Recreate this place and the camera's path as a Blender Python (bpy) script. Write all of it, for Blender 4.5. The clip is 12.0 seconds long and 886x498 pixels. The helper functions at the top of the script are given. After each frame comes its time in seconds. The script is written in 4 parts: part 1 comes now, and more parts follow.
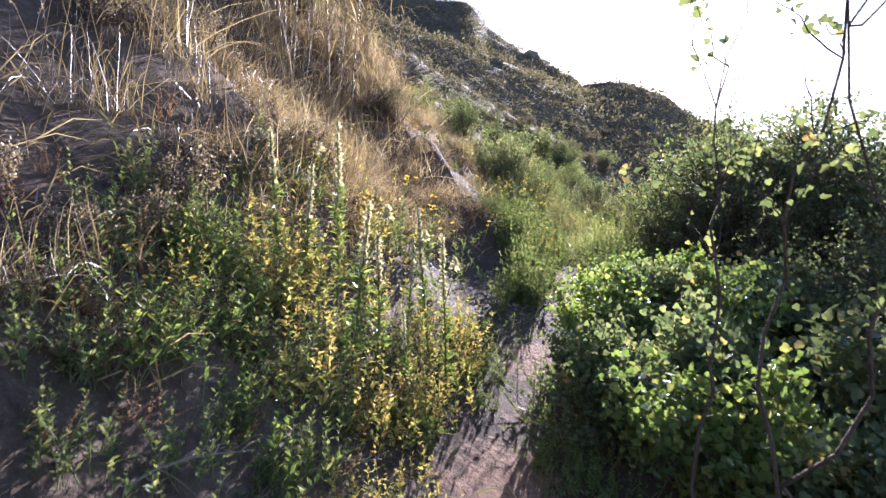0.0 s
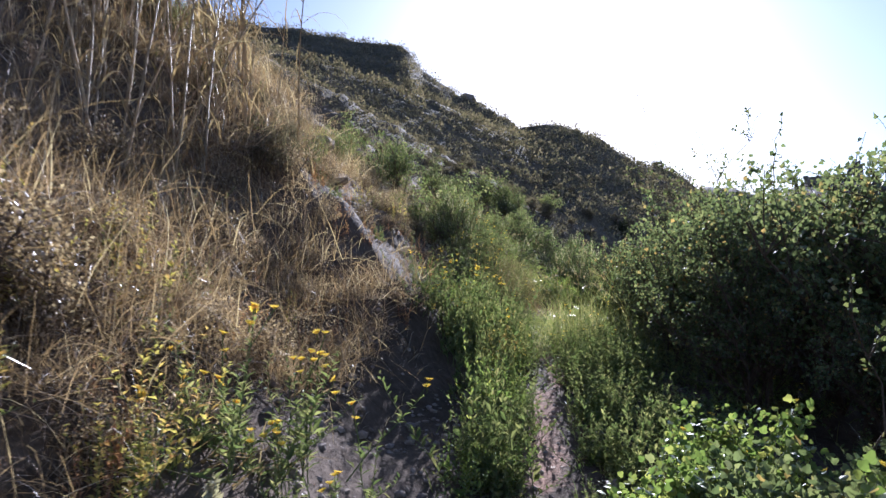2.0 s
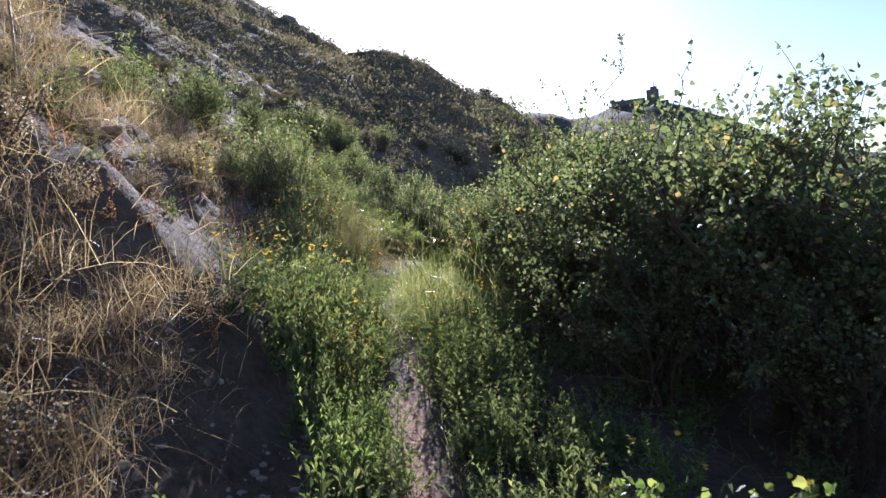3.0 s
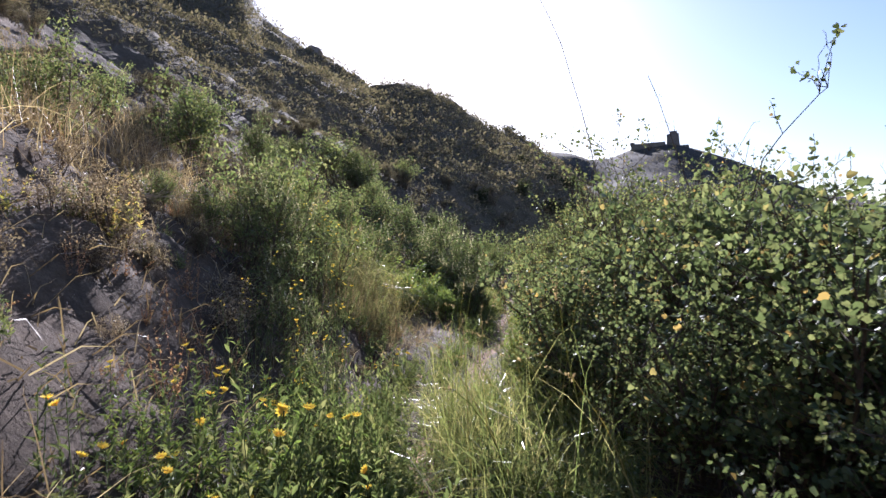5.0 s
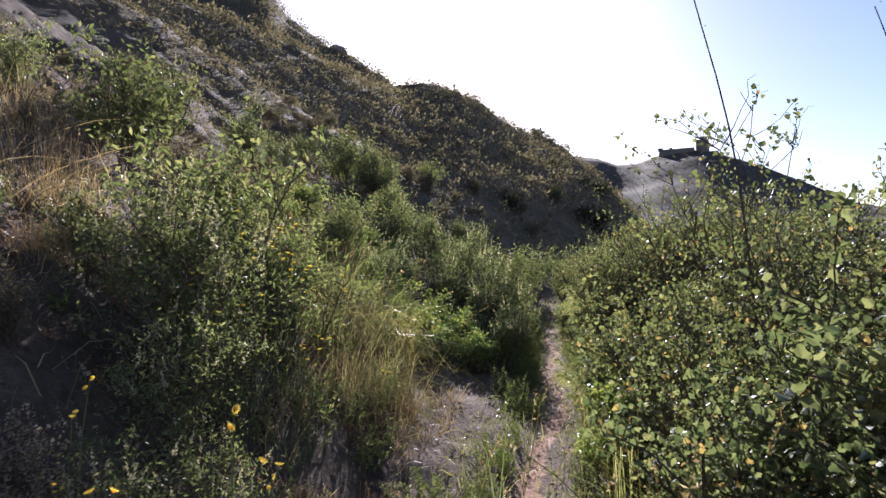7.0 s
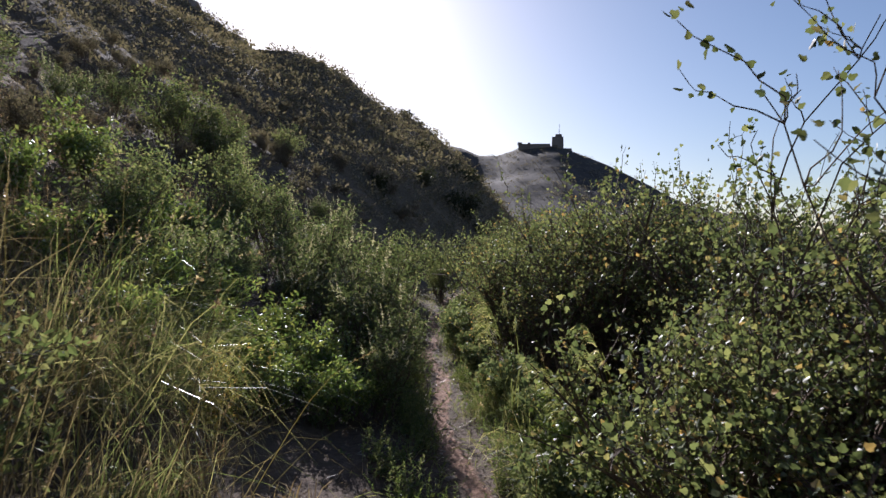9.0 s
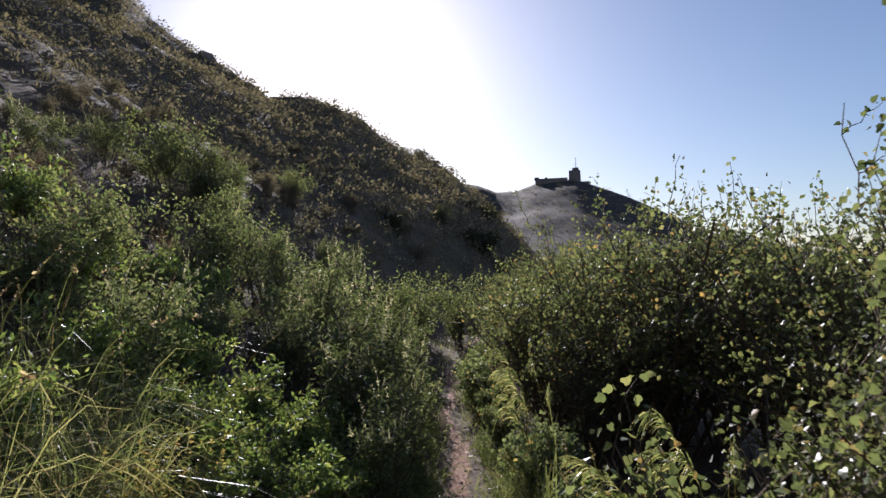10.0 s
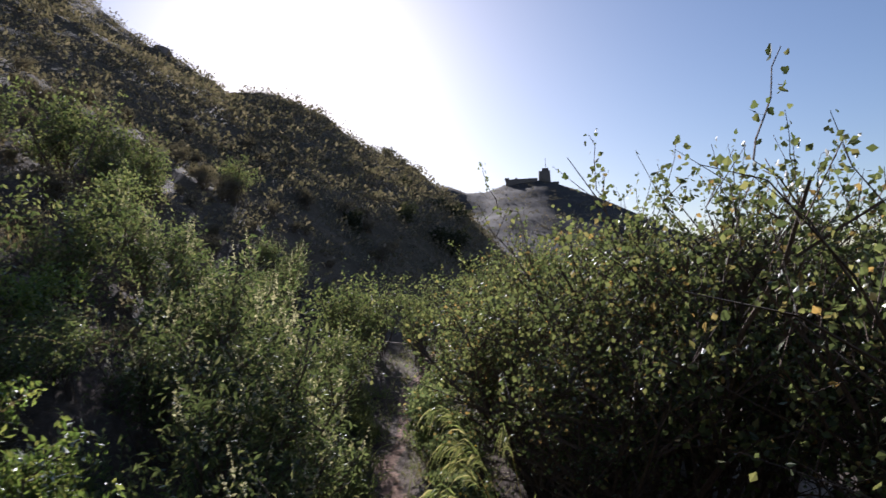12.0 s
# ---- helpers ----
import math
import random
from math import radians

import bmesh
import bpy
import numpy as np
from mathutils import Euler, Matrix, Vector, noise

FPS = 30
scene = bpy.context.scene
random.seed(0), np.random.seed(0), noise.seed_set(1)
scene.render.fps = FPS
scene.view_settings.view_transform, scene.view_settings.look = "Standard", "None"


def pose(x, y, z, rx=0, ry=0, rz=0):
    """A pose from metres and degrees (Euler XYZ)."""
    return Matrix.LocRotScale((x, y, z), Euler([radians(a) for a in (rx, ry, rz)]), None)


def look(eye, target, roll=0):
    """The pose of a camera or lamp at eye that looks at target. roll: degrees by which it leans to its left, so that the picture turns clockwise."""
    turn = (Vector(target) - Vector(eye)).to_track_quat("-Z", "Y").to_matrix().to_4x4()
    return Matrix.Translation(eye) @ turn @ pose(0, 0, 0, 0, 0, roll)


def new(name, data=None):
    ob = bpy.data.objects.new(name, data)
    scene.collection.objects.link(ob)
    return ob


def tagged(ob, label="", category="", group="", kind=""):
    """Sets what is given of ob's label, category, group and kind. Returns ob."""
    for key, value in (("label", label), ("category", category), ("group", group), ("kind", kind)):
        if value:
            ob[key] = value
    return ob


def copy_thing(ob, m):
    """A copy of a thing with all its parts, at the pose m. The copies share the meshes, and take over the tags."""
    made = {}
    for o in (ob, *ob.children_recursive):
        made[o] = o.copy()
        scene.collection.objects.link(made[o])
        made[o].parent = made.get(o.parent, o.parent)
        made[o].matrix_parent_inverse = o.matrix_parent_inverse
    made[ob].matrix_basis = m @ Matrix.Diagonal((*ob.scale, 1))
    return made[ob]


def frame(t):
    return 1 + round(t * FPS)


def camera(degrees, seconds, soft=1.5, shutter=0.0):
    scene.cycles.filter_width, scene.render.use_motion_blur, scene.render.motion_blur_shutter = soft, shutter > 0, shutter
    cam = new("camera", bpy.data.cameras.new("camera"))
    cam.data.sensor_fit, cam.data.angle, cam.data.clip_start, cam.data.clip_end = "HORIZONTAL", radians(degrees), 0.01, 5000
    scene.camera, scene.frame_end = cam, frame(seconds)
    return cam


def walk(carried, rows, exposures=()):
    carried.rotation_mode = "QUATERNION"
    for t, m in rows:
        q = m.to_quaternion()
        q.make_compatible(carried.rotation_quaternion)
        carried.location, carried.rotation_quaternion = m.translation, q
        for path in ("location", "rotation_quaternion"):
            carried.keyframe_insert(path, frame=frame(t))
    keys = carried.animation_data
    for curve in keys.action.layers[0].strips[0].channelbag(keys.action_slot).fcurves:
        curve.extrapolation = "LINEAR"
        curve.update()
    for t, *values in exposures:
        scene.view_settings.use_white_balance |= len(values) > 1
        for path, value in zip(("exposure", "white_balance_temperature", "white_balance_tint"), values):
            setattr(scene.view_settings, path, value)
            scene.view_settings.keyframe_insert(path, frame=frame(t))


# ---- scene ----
cam = camera(70, 12.0, soft=1.4, shutter=0.15)
PATH = [
    (0.0, pose(0, 0, 1.5, 90.95, -0.13, 0.23)),
    (0.5, pose(-0.036, 0.51, 1.71, 91.7, -1.21, 0.49)),
    (1.0, look((0.061, 1.156, 1.834), (0.166, 3.15, 1.938), -0.6)),
    (1.5, look((0.121, 1.522, 2.014), (0.278, 3.502, 2.249), -3.2)),
    (2.0, look((0.15, 2.085, 2.038), (0.332, 4.07, 2.198), -1.3)),
    (2.5, look((0.253, 2.644, 2.212), (0.813, 4.562, 2.136), -4.4)),
    (4.3, look((0.492, 4.569, 2.628), (1.261, 6.414, 2.562), -4.6)),
    (4.5, look((0.53, 4.705, 2.661), (1.308, 6.547, 2.627), -3.0)),
    (5.0, look((0.763, 5.212, 2.718), (1.399, 7.108, 2.741), -2.5)),
    (5.5, look((0.907, 5.659, 2.784), (1.467, 7.579, 2.799), -3.6)),
    (6.0, look((1.033, 6.299, 2.908), (1.725, 8.174, 2.835), -3.2)),
    (6.5, look((1.197, 6.877, 2.943), (1.796, 8.785, 2.966), -4.4)),
    (6.7, look((1.28, 7.074, 3.013), (1.825, 8.998, 3.046), -2.1)),
    (8.3, look((1.8, 8.874, 3.078), (2.515, 10.741, 3.132), -1.7)),
    (8.5, look((1.892, 9.095, 3.112), (2.664, 10.939, 3.165), -1.8)),
    (9.0, look((2.172, 9.778, 3.112), (3.141, 11.527, 3.094), 0.7)),
    (9.5, look((2.463, 10.251, 3.128), (3.472, 11.975, 3.227), -2.0)),
    (10.0, look((2.77, 10.665, 3.159), (3.681, 12.443, 3.263), -1.6)),
    (10.5, look((2.981, 11.31, 3.147), (3.904, 13.084, 3.144), 2.2)),
    (11.0, look((3.098, 11.631, 3.167), (3.934, 13.448, 3.172), 1.4)),
    (11.5, look((3.472, 11.921, 3.165), (4.269, 13.755, 3.216), -2.5)),
    (12.0, look((3.814, 12.152, 3.179), (4.804, 13.886, 3.284), -2.3)),
]
walk(cam, PATH, exposures=[(0.0, 2.25, 5500, 24), (0.5, 2.25, 5450, 24), (1.0, 1.9, 5400, 22), (2.0, 1.5, 5250, 20), (2.5, 1.7, 5300, 20), (4.5, 1.7, 5500, 22), (5.5, 1.35, 5550, 22), (6.5, 1.45, 5700, 24), (8.5, 1.0, 5850, 20), (9.0, 0.85, 5750, 20), (9.5, 1.05, 5850, 20), (10.0, 0.9, 5800, 20), (10.5, 1.15, 5850, 20), (11.0, 1.1, 5850, 20), (11.5, 0.95, 5800, 20), (12.0, 0.85, 5700, 20)])

# ---- light ----
SUN_AZ, SUN_EL = 17.0, 21.5          # degrees clockwise from +y, degrees up
world = bpy.data.worlds.new("world")
scene.world = world
world.use_nodes = True
wn = world.node_tree
sky = wn.nodes.new("ShaderNodeTexSky")
sky.sky_type = "NISHITA"
sky.sun_disc = False
sky.sun_elevation = radians(SUN_EL)
sky.sun_rotation = radians(SUN_AZ)
sky.altitude = 50
sky.air_density, sky.dust_density, sky.ozone_density = 1.0, 0.7, 1.6
wn.links.new(sky.outputs[0], wn.nodes["Background"].inputs[0])
wn.nodes["Background"].inputs[1].default_value = 0.052

sun_data = bpy.data.lights.new("sun", "SUN")
sun_data.energy, sun_data.angle, sun_data.color = 5.0, radians(0.6), (1.0, 0.93, 0.83)
sun = new("sun", sun_data)
sd = Vector((math.sin(radians(SUN_AZ)) * math.cos(radians(SUN_EL)), math.cos(radians(SUN_AZ)) * math.cos(radians(SUN_EL)), math.sin(radians(SUN_EL))))
sun.matrix_world = look(sd * 30, (0, 0, 0))

# ---- materials ----
def base_nodes(name):
    m = bpy.data.materials.new(name)
    m.use_nodes = True
    nt = m.node_tree
    nt.nodes.clear()
    out = nt.nodes.new("ShaderNodeOutputMaterial")
    return m, nt, out


def ramp_of(nt, fac, stops):
    r = nt.nodes.new("ShaderNodeValToRGB")
    el = r.color_ramp.elements
    while len(el) < len(stops):
        el.new(0.5)
    for e, (p, col) in zip(el, stops):
        e.position, e.color = p, (*col, 1)
    nt.links.new(fac, r.inputs[0])
    return r.outputs[0]


def mixed(nt, fac, a, b, blend="MIX"):
    n = nt.nodes.new("ShaderNodeMix")
    n.data_type, n.blend_type = "RGBA", blend
    for sock, val in ((n.inputs[0], fac), (n.inputs[6], a), (n.inputs[7], b)):
        if isinstance(val, (int, float)):
            sock.default_value = val
        elif isinstance(val, tuple):
            sock.default_value = (*val, 1)
        else:
            nt.links.new(val, sock)
    return n.outputs[2]


def noise_of(nt, scale, detail=4, coord="Object", rough=0.6):
    tc = nt.nodes.new("ShaderNodeTexCoord")
    n = nt.nodes.new("ShaderNodeTexNoise")
    n.inputs["Scale"].default_value, n.inputs["Detail"].default_value, n.inputs["Roughness"].default_value = scale, detail, rough
    nt.links.new(tc.outputs[coord], n.inputs["Vector"])
    return n.outputs["Fac"]


def leaf_material(name, stops, through_part=0.45, gloss=0.12, rough=0.5):
    """Thin plant tissue: colour per leaf and per plant, light passes through it."""
    m, nt, out = base_nodes(name)
    geo = nt.nodes.new("ShaderNodeNewGeometry")
    info = nt.nodes.new("ShaderNodeObjectInfo")
    col = ramp_of(nt, geo.outputs["Random Per Island"], stops)
    # each plant a little lighter or darker than its neighbour
    hsv = nt.nodes.new("ShaderNodeHueSaturation")
    hsv.inputs["Saturation"].default_value = 0.88
    nt.links.new(col, hsv.inputs["Color"])
    mr = nt.nodes.new("ShaderNodeMapRange")
    mr.inputs[3].default_value, mr.inputs[4].default_value = 0.75, 1.25
    nt.links.new(info.outputs["Random"], mr.inputs[0])
    nt.links.new(mr.outputs[0], hsv.inputs["Value"])
    blot = noise_of(nt, 40, 3)
    col2 = mixed(nt, blot, hsv.outputs[0], tuple(c * 0.6 for c in stops[0][1]))
    final = mixed(nt, 0.35, hsv.outputs[0], col2)
    dif = nt.nodes.new("ShaderNodeBsdfDiffuse")
    tra = nt.nodes.new("ShaderNodeBsdfTranslucent")
    glo = nt.nodes.new("ShaderNodeBsdfGlossy")
    glo.inputs["Roughness"].default_value = rough
    glo.inputs["Color"].default_value = (0.8, 0.8, 0.8, 1)
    warm = mixed(nt, 1.0, final, tuple(c * through_part * 1.9 for c in (1.1, 1.1, 0.68)), "MULTIPLY")
    nt.links.new(final, dif.inputs["Color"])
    nt.links.new(warm, tra.inputs["Color"])
    a = nt.nodes.new("ShaderNodeAddShader")
    nt.links.new(dif.outputs[0], a.inputs[0])
    nt.links.new(tra.outputs[0], a.inputs[1])
    fr = nt.nodes.new("ShaderNodeFresnel")
    fr.inputs[0].default_value = 1.35
    gm = nt.nodes.new("ShaderNodeMath")
    gm.operation = "MULTIPLY"
    gm.inputs[1].default_value = gloss * 2
    nt.links.new(fr.outputs[0], gm.inputs[0])
    b = nt.nodes.new("ShaderNodeMixShader")
    nt.links.new(gm.outputs[0], b.inputs[0])
    nt.links.new(a.outputs[0], b.inputs[1])
    nt.links.new(glo.outputs[0], b.inputs[2])
    nt.links.new(b.outputs[0], out.inputs[0])
    return m


def rough_material(name, stops, scale=3.0, fine=40.0, bump=0.3, rough=0.9, coord="Object"):
    m, nt, out = base_nodes(name)
    p = nt.nodes.new("ShaderNodeBsdfPrincipled")
    n1, n2 = noise_of(nt, scale, 6, coord), noise_of(nt, fine, 6, coord)
    col = ramp_of(nt, n1, stops)
    dark = ramp_of(nt, n2, [(0.3, (0.55, 0.52, 0.5)), (0.7, (1.15, 1.12, 1.1))])
    col = mixed(nt, 1.0, col, dark, "MULTIPLY")
    nt.links.new(col, p.inputs["Base Color"])
    p.inputs["Roughness"].default_value = rough
    p.inputs["Specular IOR Level"].default_value = 0.2
    b = nt.nodes.new("ShaderNodeBump")
    b.inputs["Strength"].default_value, b.inputs["Distance"].default_value = bump, 0.02
    nt.links.new(n2, b.inputs["Height"])
    nt.links.new(b.outputs[0], p.inputs["Normal"])
    nt.links.new(p.outputs[0], out.inputs[0])
    return m


STONE = rough_material("stone", [(0.3, (0.22, 0.18, 0.15)), (0.7, (0.42, 0.35, 0.3))], 6, 50, 0.5)
MASONRY = rough_material("masonry", [(0.3, (0.24, 0.2, 0.16)), (0.7, (0.34, 0.29, 0.24))], 0.3, 2.0, 0.3)
BARK = rough_material("bark", [(0.3, (0.1, 0.075, 0.055)), (0.7, (0.2, 0.15, 0.115))], 9, 90, 0.6)
DRYWOOD = rough_material("dry_wood", [(0.3, (0.3, 0.25, 0.2)), (0.7, (0.5, 0.44, 0.37))], 9, 80, 0.5)
METAL = rough_material("dull_metal", [(0.3, (0.2, 0.2, 0.2)), (0.7, (0.3, 0.3, 0.3))], 2, 20, 0.1, 0.6)
STEMG = leaf_material("green_stem", [(0, (0.09, 0.12, 0.04)), (1, (0.16, 0.17, 0.07))], 0.2)
STEMD = leaf_material("dry_stem", [(0, (0.2, 0.14, 0.09)), (1, (0.36, 0.28, 0.19))], 0.25)
STEMR = leaf_material("red_stem", [(0, (0.16, 0.07, 0.045)), (1, (0.27, 0.13, 0.07))], 0.2)
MALLOW = leaf_material("mallow_leaf", [(0, (0.055, 0.078, 0.036)), (0.5, (0.098, 0.123, 0.056)), (0.94, (0.165, 0.175, 0.085)), (0.99, (0.3, 0.19, 0.06))], 0.4, 0.045, 0.5)
SMALLLEAF = leaf_material("small_leaf", [(0, (0.06, 0.085, 0.03)), (0.6, (0.11, 0.13, 0.05)), (1, (0.2, 0.19, 0.09))], 0.45, 0.06)
GREYLEAF = leaf_material("grey_leaf", [(0, (0.055, 0.078, 0.03)), (0.7, (0.1, 0.12, 0.05)), (1, (0.2, 0.19, 0.1))], 0.42, 0.05)
BRIGHT = leaf_material("bright_leaf", [(0, (0.062, 0.1, 0.022)), (0.6, (0.105, 0.143, 0.032)), (1, (0.2, 0.2, 0.052))], 0.5, 0.12)
YELLEAF = leaf_material("yellowing_leaf", [(0, (0.2, 0.2, 0.045)), (0.6, (0.3, 0.24, 0.06)), (1, (0.33, 0.17, 0.06))], 0.5, 0.1)
REDLEAF = leaf_material("rusty_leaf", [(0, (0.16, 0.07, 0.04)), (0.5, (0.28, 0.14, 0.07)), (1, (0.36, 0.24, 0.12))], 0.4, 0.08)
PALELEAF = leaf_material("withered_leaf", [(0, (0.11, 0.078, 0.056)), (0.6, (0.19, 0.137, 0.103)), (1, (0.3, 0.235, 0.18))], 0.4, 0.08)
WOOL = leaf_material("seed_wool", [(0, (0.26, 0.23, 0.165)), (1, (0.43, 0.4, 0.31))], 0.32, 0.03)
STRAW = leaf_material("straw", [(0, (0.12, 0.08, 0.048)), (0.5, (0.21, 0.145, 0.088)), (1, (0.36, 0.28, 0.19))], 0.4, 0.12)
GRASSG = leaf_material("green_blade", [(0, (0.08, 0.105, 0.035)), (0.5, (0.14, 0.155, 0.055)), (0.8, (0.21, 0.19, 0.085)), (1, (0.3, 0.25, 0.14))], 0.5, 0.08, 0.4)
YELLOW = leaf_material("yellow_petal", [(0, (0.62, 0.42, 0.015)), (1, (0.7, 0.54, 0.03))], 0.25, 0.05)
YELLOWG = leaf_material("yellow_green_head", [(0, (0.5, 0.5, 0.04)), (1, (0.7, 0.62, 0.05))], 0.4, 0.05)
SCRUB = leaf_material("scrub_leaf", [(0, (0.1, 0.09, 0.062)), (0.45, (0.14, 0.12, 0.085)), (0.85, (0.19, 0.152, 0.115)), (1, (0.23, 0.18, 0.14))], 0.24, 0.01)
EVERGREEN = leaf_material("evergreen_leaf", [(0, (0.035, 0.042, 0.022)), (0.7, (0.06, 0.066, 0.034)), (1, (0.1, 0.095, 0.05))], 0.2, 0.04)
BROWNGRASS = leaf_material("brown_blade", [(0, (0.05, 0.044, 0.024)), (0.6, (0.1, 0.08, 0.045)), (1, (0.22, 0.17, 0.1))], 0.45, 0.03)
BRUSH = leaf_material("dry_brush", [(0, (0.11, 0.07, 0.045)), (0.5, (0.2, 0.135, 0.09)), (0.85, (0.29, 0.2, 0.135)), (1, (0.48, 0.4, 0.3))], 0.35, 0.08)
OLIVE = leaf_material("olive_leaf", [(0, (0.05, 0.068, 0.03)), (0.5, (0.098, 0.118, 0.047)), (0.88, (0.165, 0.17, 0.068)), (0.96, (0.19, 0.14, 0.06)), (1, (0.34, 0.19, 0.05))], 0.42, 0.06)

# ---- ground ----
TRAIL_PTS = np.array([(-0.6, -60, -2.0), (-0.5, -6, -0.8), (-0.1, -1, -0.15), (0.0, 0, -0.05), (0.2, 2.6, 0.62), (0.72, 4.4, 1.02), (0.93, 5.05, 1.13),
                      (1.13, 5.9, 1.27), (1.4, 6.95, 1.4), (1.85, 8.9, 1.56), (2.7, 10.5, 1.6), (3.75, 12.2, 1.62), (4.3, 13.3, 1.63), (5.2, 15.3, 1.64),
                      (6.0, 16.9, 1.66), (7.3, 19.4, 1.72), (9.3, 22.5, 1.8), (16, 31, 2.1), (34, 50, 2.5), (80, 95, 2.0), (200, 300, -5.0)])
# skyline of the near ridge and of the far hill: degrees clockwise from +y, slope up as seen from the trail
RIDGE = np.array([(-60, 0.50), (-20, 0.46), (1.0, 0.43), (2.8, 0.385), (6.5, 0.345), (9.0, 0.322), (11.0, 0.303), (12.2, 0.275), (15.0, 0.279), (17.0, 0.27),
                  (19.6, 0.255), (21.5, 0.223), (23.7, 0.19), (25.2, 0.188), (27.4, 0.167), (28.8, 0.148), (31.0, 0.11), (33.5, 0.06), (36, 0.0), (42, -0.15), (60, -0.5), (180, -0.6)])
FAR = np.array([(15, 0.10), (24, 0.135), (28.3, 0.156), (30.5, 0.15), (32.0, 0.139), (33.8, 0.139), (35.6, 0.150), (38.2, 0.153), (39.4, 0.152), (41.9, 0.133), (44, 0.116),
                (50, 0.06), (60, 0.015), (75, 0.0), (180, 0.0)])
OX, OY, OZ = 1.85, 9.0, 3.12


def fbm(x, y, scale, octaves=4, seed=0):
    """Smooth value noise on arrays."""
    total, amp = np.zeros_like(x, dtype=float), 1.0
    for o in range(octaves):
        u, v = x * scale + 17.3 * o + seed * 5.1, y * scale - 9.7 * o + seed * 3.3
        iu, iv = np.floor(u), np.floor(v)
        fu, fv = u - iu, v - iv
        fu, fv = fu * fu * (3 - 2 * fu), fv * fv * (3 - 2 * fv)

        def h(a, b):
            w = np.sin(a * 127.1 + b * 311.7 + seed * 74.7) * 43758.5453
            return w - np.floor(w)
        total += amp * ((h(iu, iv) * (1 - fu) + h(iu + 1, iv) * fu) * (1 - fv) + (h(iu, iv + 1) * (1 - fu) + h(iu + 1, iv + 1) * fu) * fv - 0.5)
        amp *= 0.5
        scale *= 2.03
    return total


def smooth(a, b, v):
    t = np.clip((v - a) / (b - a), 0, 1)
    return t * t * (3 - 2 * t)


def trail_x(y):
    return np.interp(y, TRAIL_PTS[:, 1], TRAIL_PTS[:, 0])


def trail_z(y):
    return np.interp(y, TRAIL_PTS[:, 1], TRAIL_PTS[:, 2])


def side(x, y):
    """Metres to the right of the trail, square to it."""
    x, y = np.asarray(x, float), np.asarray(y, float)
    lean = (trail_x(y + 0.6) - trail_x(y - 0.6)) / 1.2
    return (x - trail_x(y)) / np.sqrt(1 + lean * lean)


def height(x, y):
    x, y = np.asarray(x, float), np.asarray(y, float)
    d, zp = side(x, y), trail_z(y)
    s = np.maximum(-d, 0)
    steep = np.interp(y, [2, 4, 6, 9, 13], [0.9, 0.9, 1.0, 1.05, 0.85])
    first = np.interp(y, [3, 4, 5.3, 6, 7, 9, 11, 13, 16], [0.3, 0.4, 0.9, 0.9, 0.55, 0.5, 0.9, 1.5, 1.6])
    up = np.maximum(s - first, 0)
    toe = np.clip(s - 0.25, 0, 5) * 0.22
    bank = np.where(up < 2.2, up * steep, 2.2 * steep + (up - 2.2) * 0.72)
    bank = np.where(bank > 14, 14 + (bank - 14) * 0.4, bank)
    bank += np.minimum(toe, 0.3)
    bank += np.clip(up, 0, 1.2) * (0.3 * fbm(x, y, 0.9, 4, 3) + 0.16 * np.abs(fbm(x, y, 3.1, 4, 6)))
    r = np.maximum(d, 0)
    drop = -0.1 * np.maximum(r - 0.4, 0) - 0.3 * np.maximum(r - 3.0, 0)
    drop = np.maximum(drop, -22 + 4 * fbm(x, y, 0.01, 3, 8))
    z = zp + bank + drop
    ring = np.hypot(x - OX, y - OY)
    # far from the trail the bank gives way to the ridge
    az = np.degrees(np.arctan2(x - OX, y - OY))
    slope = np.interp(az, RIDGE[:, 0], RIDGE[:, 1]) + 0.008
    crest = np.interp(az, [-40, 0, 8, 12, 25, 40], [60, 75, 72, 62, 68, 75])
    u = ring / crest
    body = np.where(u < 1, u ** 1.45, 1 - 0.7 * np.maximum(u - 1, 0) ** 1.2)
    rough = fbm(x, y, 0.05, 3, 5) * np.clip(ring / 30, 0, 1) * 0.8 + fbm(x, y, 0.45, 3, 15) * np.clip(ring / 30, 0, 1) * 0.7
    ridge = OZ + slope * crest * body - (1 - np.clip(u, 0, 1)) * 1.5 + rough * np.clip(u, 0, 1)
    ridge = np.where((az < -150) | (az > 100), -40, ridge)
    cap = np.where((az > -60) & (az < 60), OZ + np.maximum(slope, 0) * np.maximum(ring, 4) * 0.96, 1e6)
    z = np.where(ring > 6, np.minimum(z, np.maximum(cap, zp)), z)
    gain = np.maximum(np.where(ring < 200, ridge, -40) - z, 0)
    z = z + gain * smooth(13, 30, ring) * smooth(1.5, 6.0, -d)
    z = np.maximum(z, -22)
    # far hill
    fs = np.interp(az, FAR[:, 0], FAR[:, 1])
    v = ring / 500.0
    hill = OZ + fs * 500 * np.where(v < 1, np.clip((v - 0.5) / 0.5, 0, 1) ** 1.05, np.clip(1 - (v - 1) * 1.5, 0, 1)) + fbm(x, y, 0.02, 5, 2) * 3 * smooth(0.4, 0.8, v) * smooth(0, 0.02, fs)
    z = np.where((ring > 150) & (fs > 0), np.maximum(z, np.where(hill > OZ + 1, hill, -40)), z)
    # fine unevenness, less on the trail
    near = np.clip(1 - ring / 40, 0, 1)
    z += near * (0.05 * fbm(x, y, 2.5, 4, 1) * (0.35 + smooth(0.15, 0.6, np.abs(d))) - 0.05 * (1 - smooth(0.05, 0.3, np.abs(d))))
    return z


